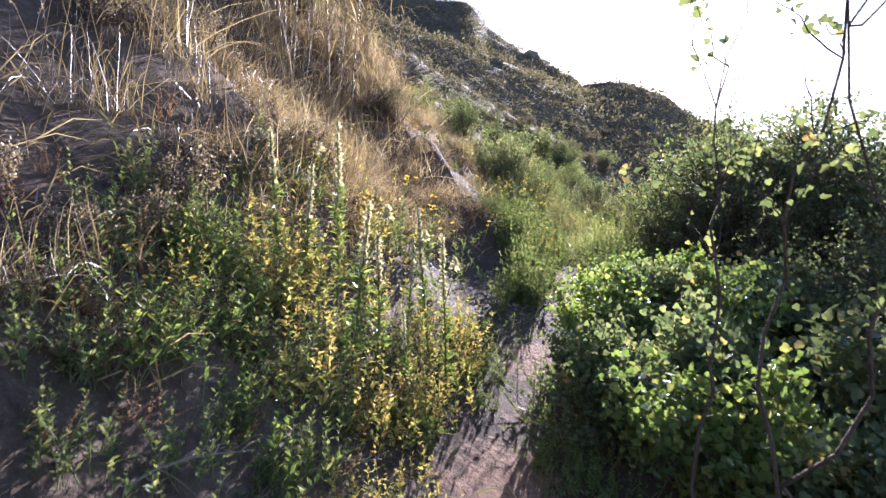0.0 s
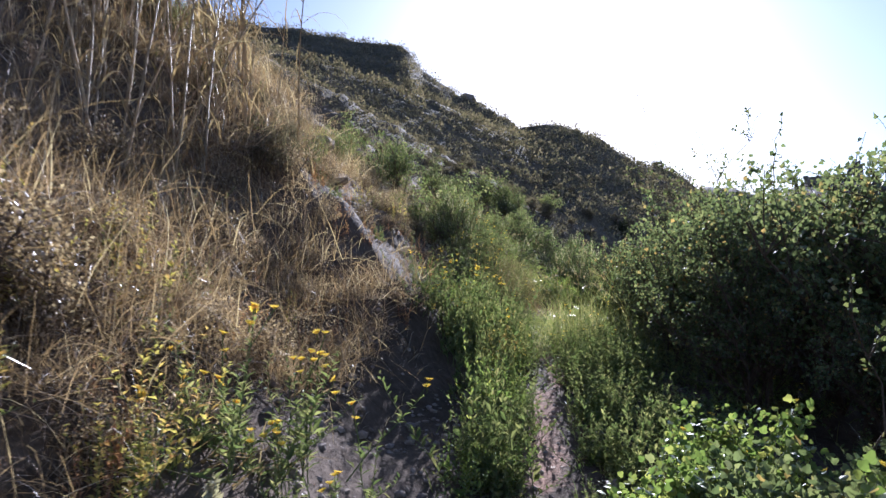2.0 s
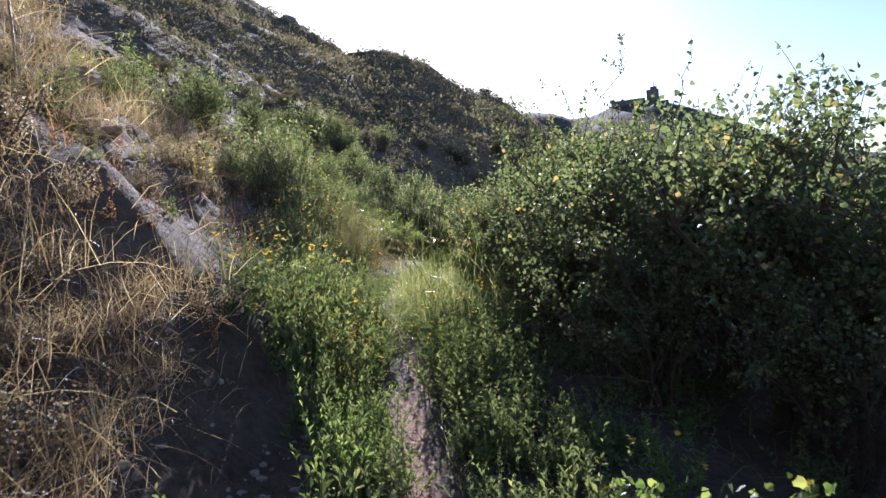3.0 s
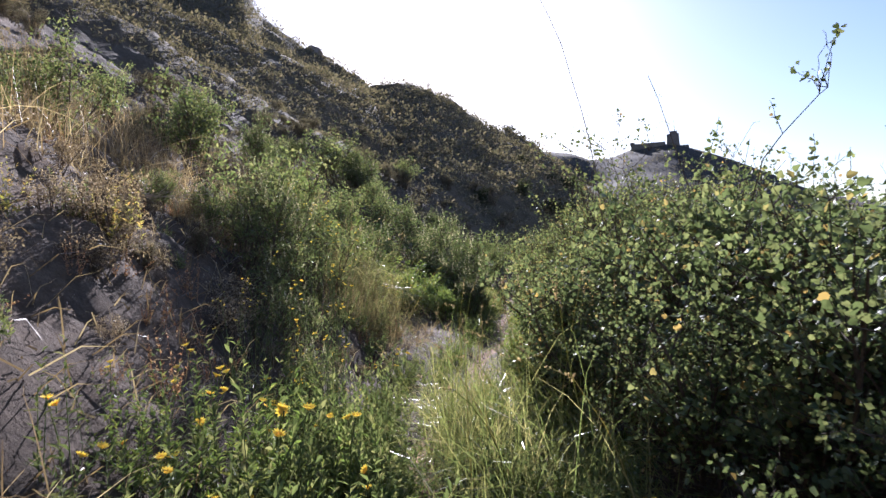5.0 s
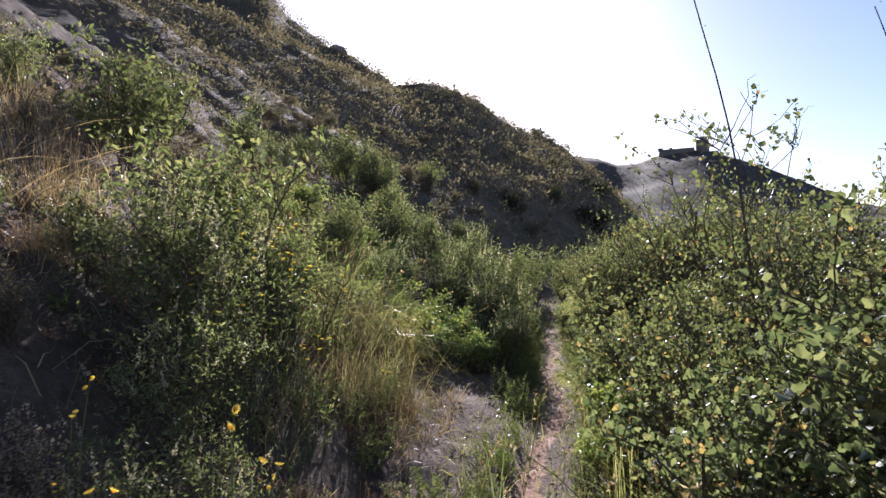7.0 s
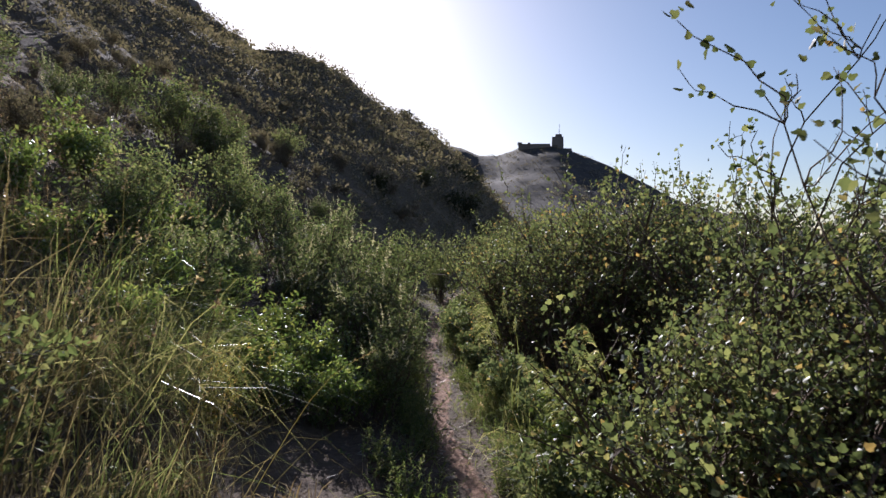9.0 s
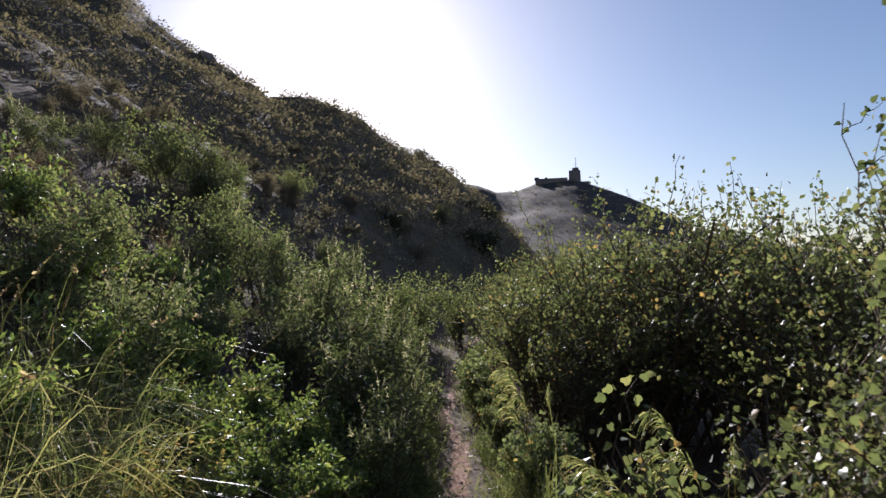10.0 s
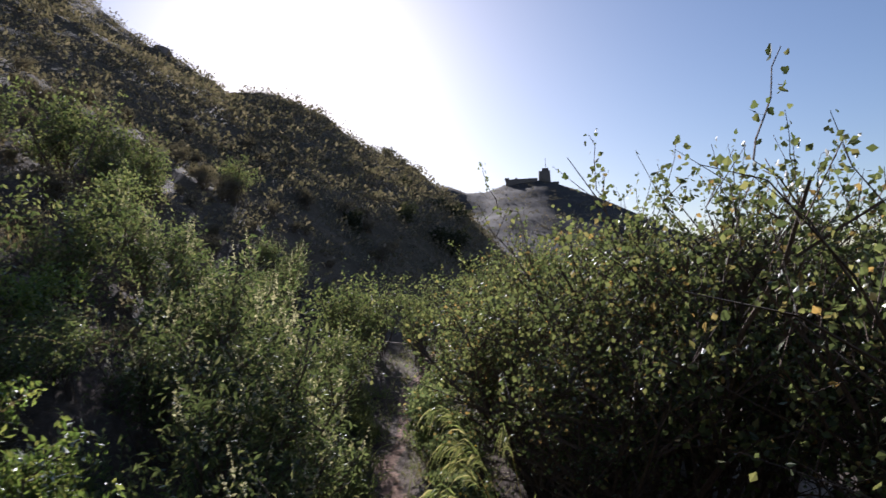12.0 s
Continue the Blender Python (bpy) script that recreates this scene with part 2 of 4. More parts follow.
def mesh_object(name, verts, faces, mat, parent=None, label="", smooth_faces=False):
    me = bpy.data.meshes.new(name)
    me.from_pydata(verts, [], faces)
    me.materials.append(mat)
    if smooth_faces:
        me.polygons.foreach_set("use_smooth", [True] * len(me.polygons))
    me.update()
    ob = new(name, me)
    if parent is not None:
        ob.parent = parent
    if label:
        tagged(ob, label)
    return ob


def ground_material():
    m, nt, out = base_nodes("ground")
    p = nt.nodes.new("ShaderNodeBsdfPrincipled")
    geo = nt.nodes.new("ShaderNodeAttribute")
    geo.attribute_name = "trail"
    far = nt.nodes.new("ShaderNodeAttribute")
    far.attribute_name = "distance"
    n1, n2, n3 = noise_of(nt, 0.9, 6), noise_of(nt, 16, 8, rough=0.7), noise_of(nt, 110, 4)
    soil = ramp_of(nt, n1, [(0.32, (0.085, 0.064, 0.05)), (0.52, (0.14, 0.106, 0.083)), (0.7, (0.2, 0.16, 0.13))])
    dirt = ramp_of(nt, n1, [(0.3, (0.27, 0.16, 0.115)), (0.7, (0.46, 0.3, 0.22))])
    scrub = ramp_of(nt, noise_of(nt, 0.35, 8, rough=0.75), [(0.36, (0.08, 0.072, 0.047)), (0.5, (0.13, 0.108, 0.074)), (0.62, (0.2, 0.155, 0.11))])
    col = mixed(nt, far.outputs["Fac"], soil, scrub)
    hill = nt.nodes.new("ShaderNodeAttribute")
    hill.attribute_name = "hill"
    rocky = ramp_of(nt, noise_of(nt, 0.06, 8, rough=0.75), [(0.4, (0.06, 0.055, 0.05)), (0.52, (0.085, 0.076, 0.068)), (0.65, (0.12, 0.105, 0.092))])
    col = mixed(nt, hill.outputs["Fac"], col, rocky)
    edge = nt.nodes.new("ShaderNodeMath")
    edge.operation = "MULTIPLY_ADD"
    edge.inputs[1].default_value = 1.15
    nt.links.new(n2, edge.inputs[0])
    nt.links.new(geo.outputs["Fac"], edge.inputs[2])
    mask = nt.nodes.new("ShaderNodeMapRange")
    mask.inputs[1].default_value, mask.inputs[2].default_value = 0.95, 1.2
    nt.links.new(edge.outputs[0], mask.inputs[0])
    col = mixed(nt, mask.outputs[0], col, dirt)
    col = mixed(nt, 1.0, col, ramp_of(nt, n2, [(0.3, (0.55, 0.53, 0.5)), (0.7, (1.2, 1.18, 1.15))]), "MULTIPLY")
    col = mixed(nt, 1.0, col, ramp_of(nt, n3, [(0.35, (0.75, 0.74, 0.72)), (0.7, (1.15, 1.13, 1.1))]), "MULTIPLY")
    nt.links.new(col, p.inputs["Base Color"])
    p.inputs["Roughness"].default_value = 0.95
    p.inputs["Specular IOR Level"].default_value = 0.15
    b = nt.nodes.new("ShaderNodeBump")
    b.inputs["Strength"].default_value, b.inputs["Distance"].default_value = 0.9, 0.03
    nt.links.new(n2, b.inputs["Height"])
    nt.links.new(b.outputs[0], p.inputs["Normal"])
    nt.links.new(p.outputs[0], out.inputs[0])
    return m


def build_ground():
    az = np.concatenate([np.arange(-62, 82, 0.55), np.arange(82, 298, 4.0)])
    rr = np.concatenate([np.arange(0.0, 1.2, 0.12), 1.2 * 1.026 ** np.arange(0, 186), np.geomspace(145, 340, 14)[:-1], np.linspace(340, 500, 28), np.geomspace(512, 4000, 34)])
    A, Rr = np.meshgrid(np.radians(az), rr, indexing="ij")
    X, Y = OX + Rr * np.sin(A), OY + Rr * np.cos(A)
    Z = height(X, Y)
    n, k = X.shape
    verts = np.stack([X, Y, Z], -1).reshape(-1, 3)
    idx = np.arange(n * k).reshape(n, k)
    nxt = np.roll(idx, -1, axis=0)
    faces = np.stack([idx[:, :-1], idx[:, 1:], nxt[:, 1:], nxt[:, :-1]], -1).reshape(-1, 4)
    ob = mesh_object("ground", verts.tolist(), faces.tolist(), ground_material(), smooth_faces=True)
    t = ob.data.attributes.new("trail", "FLOAT", "POINT")
    w = 1 - smooth(0.0, 0.14, np.abs(side(X, Y) + 0.07 * np.sin(Y * 2.3) + 0.1 * fbm(X, Y, 2.0, 3, 12)))
    t.data.foreach_set("value", w.reshape(-1).astype(np.float32))
    t = ob.data.attributes.new("distance", "FLOAT", "POINT")
    t.data.foreach_set("value", smooth(9, 26, Rr).reshape(-1).astype(np.float32))
    t = ob.data.attributes.new("hill", "FLOAT", "POINT")
    t.data.foreach_set("value", smooth(150, 220, Rr).reshape(-1).astype(np.float32))
    return tagged(ob, "dry hillside soil with a narrow trodden dirt footpath", "ground", kind="structure")


build_ground()

# ---- plant building ----
rng = np.random.default_rng(7)


FINE = ("foliage", "tuft", "stem_mass", "flower_plume", "seed_plume", "woody_frame", "stem_mass", "shoot_frame", "branch_frame")


class Soup:
    """Collects triangles and quads of one part."""

    def __init__(self):
        self.v, self.f, self.n = [], [], 0

    def add(self, verts, faces):
        self.v.append(np.asarray(verts, float).reshape(-1, 3))
        self.f.extend((np.asarray(faces) + self.n).tolist())
        self.n += len(self.v[-1])

    def done(self, name, mat, parent=None, label="", soft=False):
        ob = mesh_object(name, np.concatenate(self.v).tolist(), self.f, mat, parent, label, soft)
        return tagged(ob, kind="stuff") if name in FINE else ob


def unit(v):
    return v / np.maximum(np.linalg.norm(v, axis=-1, keepdims=True), 1e-9)


def many(soup, pos, along, normal, length, width, shape):
    """Flat or bent leaves: shape is a list of (along, across, lift) and faces."""
    pts, faces = shape
    along = unit(along)
    across = unit(np.cross(along, normal))
    nrm = np.cross(across, along)
    L, W = np.asarray(length).reshape(-1, 1, 1), np.asarray(width).reshape(-1, 1, 1)
    p = np.asarray(pts, float)
    v = pos[:, None, :] + along[:, None, :] * p[None, :, :1] * L + across[:, None, :] * p[None, :, 1:2] * W + nrm[:, None, :] * p[None, :, 2:3] * L
    n, k = len(pos), len(p)
    base = (np.arange(n) * k)[:, None]
    for fc in faces:
        soup.f.extend((base + np.asarray(fc)[None, :] + soup.n).tolist())
    soup.v.append(v.reshape(-1, 3))
    soup.n += n * k


# leaf outlines: lobed, lance, egg-shaped, small oval
LOBED = ([(0, 0, 0), (0.08, 0.36, 0.05), (0.42, 0.55, 0.12), (0.55, 0.34, 0.06), (0.95, 0.16, 0.02), (0.95, -0.16, 0.02), (0.55, -0.34, 0.06), (0.42, -0.55, 0.12), (0.08, -0.36, 0.05)],
         [(0, 1, 2, 3), (0, 3, 4, 5), (0, 5, 6), (0, 6, 7, 8)])
LANCE = ([(0, 0, 0), (0.4, 0.5, 0.1), (1, 0, -0.08), (0.4, -0.5, 0.1), (0.45, 0, 0)], [(0, 1, 4), (1, 2, 4), (0, 4, 3), (4, 2, 3)])
EGG = ([(0, 0, 0), (0.22, 0.42, 0.07), (0.68, 0.46, 0.09), (1, 0.06, -0.02), (0.7, -0.44, 0.09), (0.25, -0.4, 0.07)], [(0, 1, 2, 3), (0, 3, 4, 5)])
OVAL = ([(0, 0, 0), (0.5, 0.5, 0.08), (1, 0, 0), (0.5, -0.5, 0.08)], [(0, 1, 2), (0, 2, 3)])


def tube(soup, pts, r0, r1, sides=4):
    """A tapered stem through points."""
    pts = np.asarray(pts, float)
    n = len(pts)
    t = unit(np.gradient(pts, axis=0))
    a = unit(np.cross(t, np.array([0.31, 0.77, 0.55])))
    b = np.cross(t, a)
    rad = np.linspace(r0, r1, n)[:, None, None]
    ang = np.linspace(0, 2 * np.pi, sides, endpoint=False)
    ring = pts[:, None, :] + rad * (np.cos(ang)[None, :, None] * a[:, None, :] + np.sin(ang)[None, :, None] * b[:, None, :])
    idx = np.arange(n * sides).reshape(n, sides)
    nx = np.roll(idx, -1, axis=1)
    soup.add(ring.reshape(-1, 3), np.stack([idx[:-1], nx[:-1], nx[1:], idx[1:]], -1).reshape(-1, 4))


def ribbon(soup, pts, w0, lean=None):
    """A grass blade: a strip that narrows to its tip."""
    pts = np.asarray(pts, float)
    n = len(pts)
    t = unit(np.gradient(pts, axis=0))
    side_v = unit(np.cross(t, np.array([0.1, 0.05, 1.0]) if lean is None else lean))
    w = w0 * np.linspace(1, 0.08, n)[:, None] ** 0.8
    v = np.stack([pts - side_v * w, pts + side_v * w], 1).reshape(-1, 3)
    i = np.arange(n - 1) * 2
    soup.add(v, np.stack([i, i + 1, i + 3, i + 2], -1))


def curve_up(start, heading, length, droop, n=6, wob=0.06, g=None):
    """Points of a stem that sets out along heading and bends down."""
    g = g or rng
    h = unit(np.asarray(heading, float))
    t = np.linspace(0, 1, n)[:, None]
    p = np.asarray(start, float) + h * t * length + np.array([0, 0, -1.0]) * droop * length * t ** 2.2
    return p + np.cumsum(g.normal(0, wob * length / n, (n, 3)), 0) * (t > 0)


def spread(az, tilt):
    return np.array([math.sin(az) * math.sin(tilt), math.cos(az) * math.sin(tilt), math.cos(tilt)])


def rand_dirs(n, up=0.3):
    v = rng.normal(0, 1, (n, 3))
    v[:, 2] += up
    return unit(v)


def plant(name, label, category, group):
    return tagged(new(name), label, category, group)


MOULDS = {}


def keep(kind, ob):
    MOULDS.setdefault(kind, []).append([ob, False])


def place(kind, x, y, size=1.0, turn=None, tilt=0.0, variant=None, sink=0.02, label=None, z=None, stretch=1.0):
    """Puts one plant of a kind on the ground; the first use takes the mould itself."""
    row = MOULDS[kind]
    slot = row[int(rng.integers(len(row))) if variant is None else variant % len(row)]
    z = float(height(x, y)) - sink if z is None else z
    turn = rng.uniform(0, 360) if turn is None else turn
    m = pose(x, y, z, tilt * rng.uniform(-1, 1), tilt * rng.uniform(-1, 1), turn) @ Matrix.Diagonal((size, size, size * stretch, 1))
    if not slot[1]:
        slot[1] = True
        slot[0].matrix_basis = m
        ob = slot[0]
    else:
        ob = copy_thing(slot[0], m)
    if label:
        ob["label"] = label
    return ob


def branch_net(soup, height_, radius, trunks, levels, thick, droop=0.1):
    """A woody frame; returns twig points and headings where leaves sit."""
    spots, heads = [], []
    for i in range(trunks):
        az = rng.uniform(0, 2 * np.pi)
        tilt = rng.uniform(0.05, 0.95) * math.atan2(radius, height_ * 0.75)
        L = height_ * rng.uniform(0.6, 0.95) / math.cos(tilt) ** 0.5
        p = curve_up((rng.normal(0, 0.06), rng.normal(0, 0.06), 0), spread(az, tilt), L, droop, 7, 0.12)
        tube(soup, p, thick, thick * 0.35, 5)
        for j in range(levels):
            k = rng.uniform(0.3, 1.0)
            q = p[int(k * 6)]
            a2, t2 = rng.uniform(0, 2 * np.pi), rng.uniform(0.3, 1.25)
            p2 = curve_up(q, spread(a2, t2), height_ * rng.uniform(0.18, 0.38), 0.1, 5, 0.12)
            tube(soup, p2[::2], thick * 0.4, thick * 0.15, 3)
            for w in range(4):
                q2 = p2[int(rng.integers(1, 5))]
                p3 = curve_up(q2, spread(rng.uniform(0, 6.28), rng.uniform(0.2, 1.3)), height_ * rng.uniform(0.06, 0.16), 0.05, 4, 0.1)
                tube(soup, p3[::3], thick * 0.16, thick * 0.08, 3)
                spots.append(p3)
                heads.append(unit(p3[-1] - p3[0]))
    return np.array(spots), np.array(heads)


def leafy(soup, spots, per, size, shape, jitter, wide=0.8, up=0.3):
    n = len(spots) * per
    pick = rng.integers(0, len(spots), n)
    at_ = rng.uniform(0.15, 1.0, n) * (spots.shape[1] - 1)
    i0 = np.minimum(at_.astype(int), spots.shape[1] - 2)
    fr = (at_ - i0)[:, None]
    pos = spots[pick, i0] * (1 - fr) + spots[pick, i0 + 1] * fr + rng.normal(0, jitter, (n, 3))
    s = size * rng.uniform(0.4, 1.0, n) ** 0.8 * 1.35
    many(soup, pos, rand_dirs(n, 0.15), rand_dirs(n, up), s, s * wide, shape)


def make_mallow(i):
    """Tall bush with round soft leaves on woody branches."""
    ob = plant("mallow_bush", "tall mallow bush with round grey-green leaves beside the trail", "bush", "bushes along the trail")
    wood, leaf = Soup(), Soup()
    spots, _ = branch_net(wood, 1.75, 0.85, 11, 13, 0.016)
    # few leaves on the shaded feet
    spots = spots[(spots[:, -1, 2] > 0.62) | (rng.uniform(0, 1, len(spots)) < (0.08 if i < 4 else 0.3))]
    # long shoots that break the outline
    sprigs = []
    for k in range(26):
        c = spots[int(rng.integers(len(spots)))][-1]
        if c[2] > 0.95:
            p = curve_up(c, spread(rng.uniform(0, 6.28), rng.uniform(0.0, 0.7)), rng.uniform(0.2, 0.5), 0.05, 6, 0.25)
            tube(wood, p, 0.0032, 0.0014, 3)
            sprigs.append(p)
    leafy(leaf, np.array(sprigs), 18, 0.03 if i < 4 else 0.024, LOBED, 0.016, 0.85)
    if i < 4 or i > 6:
        leafy(leaf, spots, 12 if i < 4 else 9, 0.032 if i < 4 else 0.028, OVAL if i in (0, 2, 7, 9) else LOBED, 0.026, 0.85 if i < 4 else 0.74)
    else:
        leafy(leaf, spots, 8, 0.03, LOBED, 0.03, 0.9)
    wood.done("woody_frame", BARK, ob, "brown woody branches")
    leaf.done("foliage", MALLOW if i < 4 else OLIVE, ob)
    keep("mallow" if i < 4 else "near_mallow" if i < 7 else "olive_mallow", ob)


def flower_part(parent, c, r, up, mat):
    so = Soup()
    daisy(so, c, r, up)
    return so.done("flower", mat, parent, "yellow flower head")


def make_low_mallow(i):
    """Low green mound with larger lobed leaves and some orange flowers."""
    ob = plant("low_mallow", "low green mallow with lobed leaves and orange-yellow flowers", "bush", "low mallows")
    wood, leaf = Soup(), Soup()
    spots, heads = branch_net(wood, 0.75, 0.5, 8, 8, 0.008)
    leafy(leaf, spots, 11, 0.033, LOBED, 0.035, 0.95)
    for k in rng.integers(0, len(spots), 7):
        flower_part(ob, spots[k][-1] + np.array([0, 0, 0.03]), 0.022, heads[k], YELLOW)
    wood.done("woody_frame", STEMG, ob)
    leaf.done("foliage", BRIGHT if i == 3 else MALLOW, ob)
    keep("low_mallow", ob)


def daisy(soup, c, r, up, petals=11):
    up = unit(np.asarray(up, float) + np.array([0, 0, 0.6]))
    a = unit(np.cross(up, np.array([0.3, 0.9, 0.2])))
    b = np.cross(up, a)
    ang = np.linspace(0, 2 * np.pi, petals, endpoint=False)
    d = np.cos(ang)[:, None] * a + np.sin(ang)[:, None] * b + up * 0.75
    many(soup, np.repeat(np.asarray(c, float)[None], petals, 0), d, np.repeat(up[None], petals, 0), np.full(petals, r), np.full(petals, r * 0.5), OVAL)
    many(soup, np.repeat(np.asarray(c, float)[None] + up * r * 0.15, 6, 0), np.cos(ang[:6] * 1.8)[:, None] * a + np.sin(ang[:6] * 1.8)[:, None] * b + up * 0.9, np.repeat(up[None], 6, 0), np.full(6, r * 0.5), np.full(6, r * 0.5), OVAL)


def make_shrub(i, kind="shrub", mat=None, label="small-leaved green shrub on the slope", h=0.85, rad=0.5, leaf_size=0.03, shape=OVAL, spikes=False, wide=0.5, per=9, name="shrub", trunks=10):
    ob = plant(name, label, "shrub", "shrubs on the slope")
    wood, leaf = Soup(), Soup()
    spots, heads = branch_net(wood, h, rad, trunks, 8, 0.008)
    leafy(leaf, spots, per, leaf_size, shape, 0.03, wide)
    wood.done("woody_frame", BARK, ob)
    leaf.done("foliage", mat or SMALLLEAF, ob)
    if spikes:
        sp = Soup()
        for k in rng.integers(0, len(spots), 40):
            if spots[k][-1][2] > h * 0.55:
                spike(sp, spots[k][-1], unit(heads[k] + np.array([0, 0, 1.2])), rng.uniform(0.08, 0.16), 0.011)
        if sp.n:
            sp.done("flower_plume", WOOL if spikes is True else spikes, ob, "pale fluffy flower spikes")
    keep(kind, ob)


def spike(soup, p, h, length, rad, n=26):
    t = rng.uniform(0, 1, n)[:, None]
    pos = p + h * t * length
    d = rand_dirs(n, 0.2)
    s = rad * (1.5 - t[:, 0]) * rng.uniform(0.9, 1.5, n)
    many(soup, pos, d + h * 0.4, rand_dirs(n), s * 1.1, s * 0.6, OVAL)


def make_herb(i, kind, stem_mat, leaf_mat, label, h=0.7, stems=14, spread_=0.35, leaf_size=0.05, wide=0.28, per=26, shape=LANCE, heads=0, head_mat=None, head_r=0.017, name="herb", category="plant", group="herbs on the slope"):
    """Many upright stalks, each set with leaves, some with a flower head on top."""
    ob = plant(name, label, category, group)
    stem, leaf = Soup(), Soup()
    for s in range(stems):
        p = curve_up((rng.normal(0, 0.09), rng.normal(0, 0.09), 0), spread(rng.uniform(0, 6.28), abs(rng.normal(0, spread_))), h * rng.uniform(0.55, 1.1), 0.06, 8, 0.1)
        tube(stem, p[::2], 0.003, 0.0014, 3)
        t = rng.uniform(0.12, 1.0, per) * 7
        i0 = np.minimum(t.astype(int), 6)
        fr = (t - i0)[:, None]
        pos = p[i0] * (1 - fr) + p[i0 + 1] * fr
        az = rng.uniform(0, 6.28, per)
        d = np.stack([np.cos(az), np.sin(az), rng.uniform(0.2, 1.2, per)], -1)
        size = leaf_size * (1.25 - t / 9) * rng.uniform(0.7, 1.2, per)
        many(leaf, pos, d, np.tile([0, 0, 1.0], (per, 1)) + rng.normal(0, 0.3, (per, 3)), size, size * wide, shape)
        if s < heads:
            for q in range(2):
                top = p[-1] + rng.normal(0, 0.03, 3) * q + np.array([0, 0, 0.02])
                tube(stem, np.linspace(p[-1] if q == 0 else p[-2], top, 3), 0.0025, 0.002, 3)
                flower_part(ob, top, head_r, unit(rng.normal(0, 0.5, 3) + np.array([0, 0, 1.0])), head_mat or YELLOW)
    stem.done("stem_mass", stem_mat, ob)
    leaf.done("foliage", leaf_mat, ob)
    keep(kind, ob)


def make_grass(i, kind, mat, label, h=0.6, blades=110, droop=0.5, width=0.0035, foot=0.1, tilt=0.5, heads=0, head_mat=None, name="grass_clump", lean=(0, 0)):
    ob = plant(name, label, "grass", "grass clumps")
    bl, hd = Soup(), Soup()
    for b in range(blades):
        az = rng.uniform(0, 6.28)
        head = spread(az, abs(rng.normal(0, tilt))) + np.array([lean[0], lean[1], 0])
        p = curve_up((rng.normal(0, foot), rng.normal(0, foot), 0), head, h * rng.uniform(0.45, 1.15), droop * rng.uniform(0.3, 1.2), 5, 0.05)
        ribbon(bl, p, width * rng.uniform(0.6, 1.2), rng.normal(0, 1, 3))
    for b in range(heads):
        p = curve_up((rng.normal(0, foot), rng.normal(0, foot), 0), spread(rng.uniform(0, 6.28), abs(rng.normal(0, tilt * 0.6))), h * rng.uniform(0.95, 1.35), droop * 0.35, 7, 0.04)
        tube(bl, p, 0.0018, 0.001, 3)
        spike(hd, p[-2], unit(p[-1] - p[-2]), 0.09, 0.007, 18)
    bl.done("tuft", mat, ob)
    if hd.n:
        hd.done("seed_plume", head_mat or WOOL, ob, "pale seed heads")
    keep(kind, ob)


def make_spire(i):
    """Tall single stalk with a woolly flower spike and feathery leaves."""
    ob = plant("woolly_spire", "tall stalk with a cream woolly flower spike and feathery leaves", "wildflower", "flower spires by the trail")
    stem, leaf, wool = Soup(), Soup(), Soup()
    h = (0.85, 0.7, 0.6)[i % 3]
    p = curve_up((0, 0, 0), spread(rng.uniform(0, 6.28), 0.08), h, 0.0, 9, 0.05)
    tube(stem, p, 0.006, 0.003, 5)
    for k in range(60):
        t = rng.uniform(0.05, 0.65) * 8
        i0 = int(t)
        pos = p[i0] + (p[i0 + 1] - p[i0]) * (t - i0)
        az = rng.uniform(0, 6.28)
        d = np.array([math.cos(az), math.sin(az), rng.uniform(0.3, 1.0)])
        many(leaf, np.repeat(pos[None], 3, 0), d + rng.normal(0, 0.25, (3, 3)), rand_dirs(3, 1), rng.uniform(0.03, 0.07, 3), np.full(3, 0.008), LANCE)
    for k in range(14):
        t = 5.2 + 2.8 * k / 14
        i0 = min(int(t), 7)
        pos = p[i0] + (p[i0 + 1] - p[i0]) * (t - i0)
        spike(wool, pos + rng.normal(0, 0.004, 3), unit(p[-1] - p[-3]), 0.035, 0.0125 * (1.2 - 0.4 * k / 14), 26)
    if i % 2 == 0:
        q = curve_up(p[5], spread(rng.uniform(0, 6.28), 0.5), 0.16, -0.2, 5, 0.05)
        tube(stem, q, 0.003, 0.002, 4)
        side_wool = Soup()
        spike(side_wool, q[-1], np.array([0, 0, 1.0]), 0.05, 0.018, 50)
        side_wool.done("side_spike", WOOL, ob, "cream woolly side spike")
    stem.done("stalk", STEMG, ob)
    leaf.done("foliage", BRIGHT, ob)
    wool.done("flower_spike", WOOL, ob, "cream woolly flower spike")
    keep("spire", ob)


def make_cane(i):
    """Clump of tall dry canes with hanging blades."""
    ob = plant("cane_clump", "clump of tall dry canes with hanging straw-coloured blades", "reed", "dry canes on the bank")
    bl = Soup()
    for s in range(16):
        p = curve_up((rng.normal(0, 0.22), rng.normal(0, 0.22), 0), spread(rng.uniform(0, 6.28), abs(rng.normal(0, 0.2))), rng.uniform(1.3, 2.3), 0.05, 9, 0.03)
        one = Soup()
        tube(one, p, 0.008, 0.004, 5)
        one.done("cane", STEMD, ob)
        for k in range(13):
            j = int(rng.integers(1, 9))
            q = curve_up(p[j], spread(rng.uniform(0, 6.28), rng.uniform(0.3, 1.1)), rng.uniform(0.3, 0.65), rng.uniform(0.5, 1.3), 7, 0.05)
            ribbon(bl, q, 0.006)
    bl.done("tuft", STRAW if i else BROWNGRASS, ob)
    keep("cane", ob)


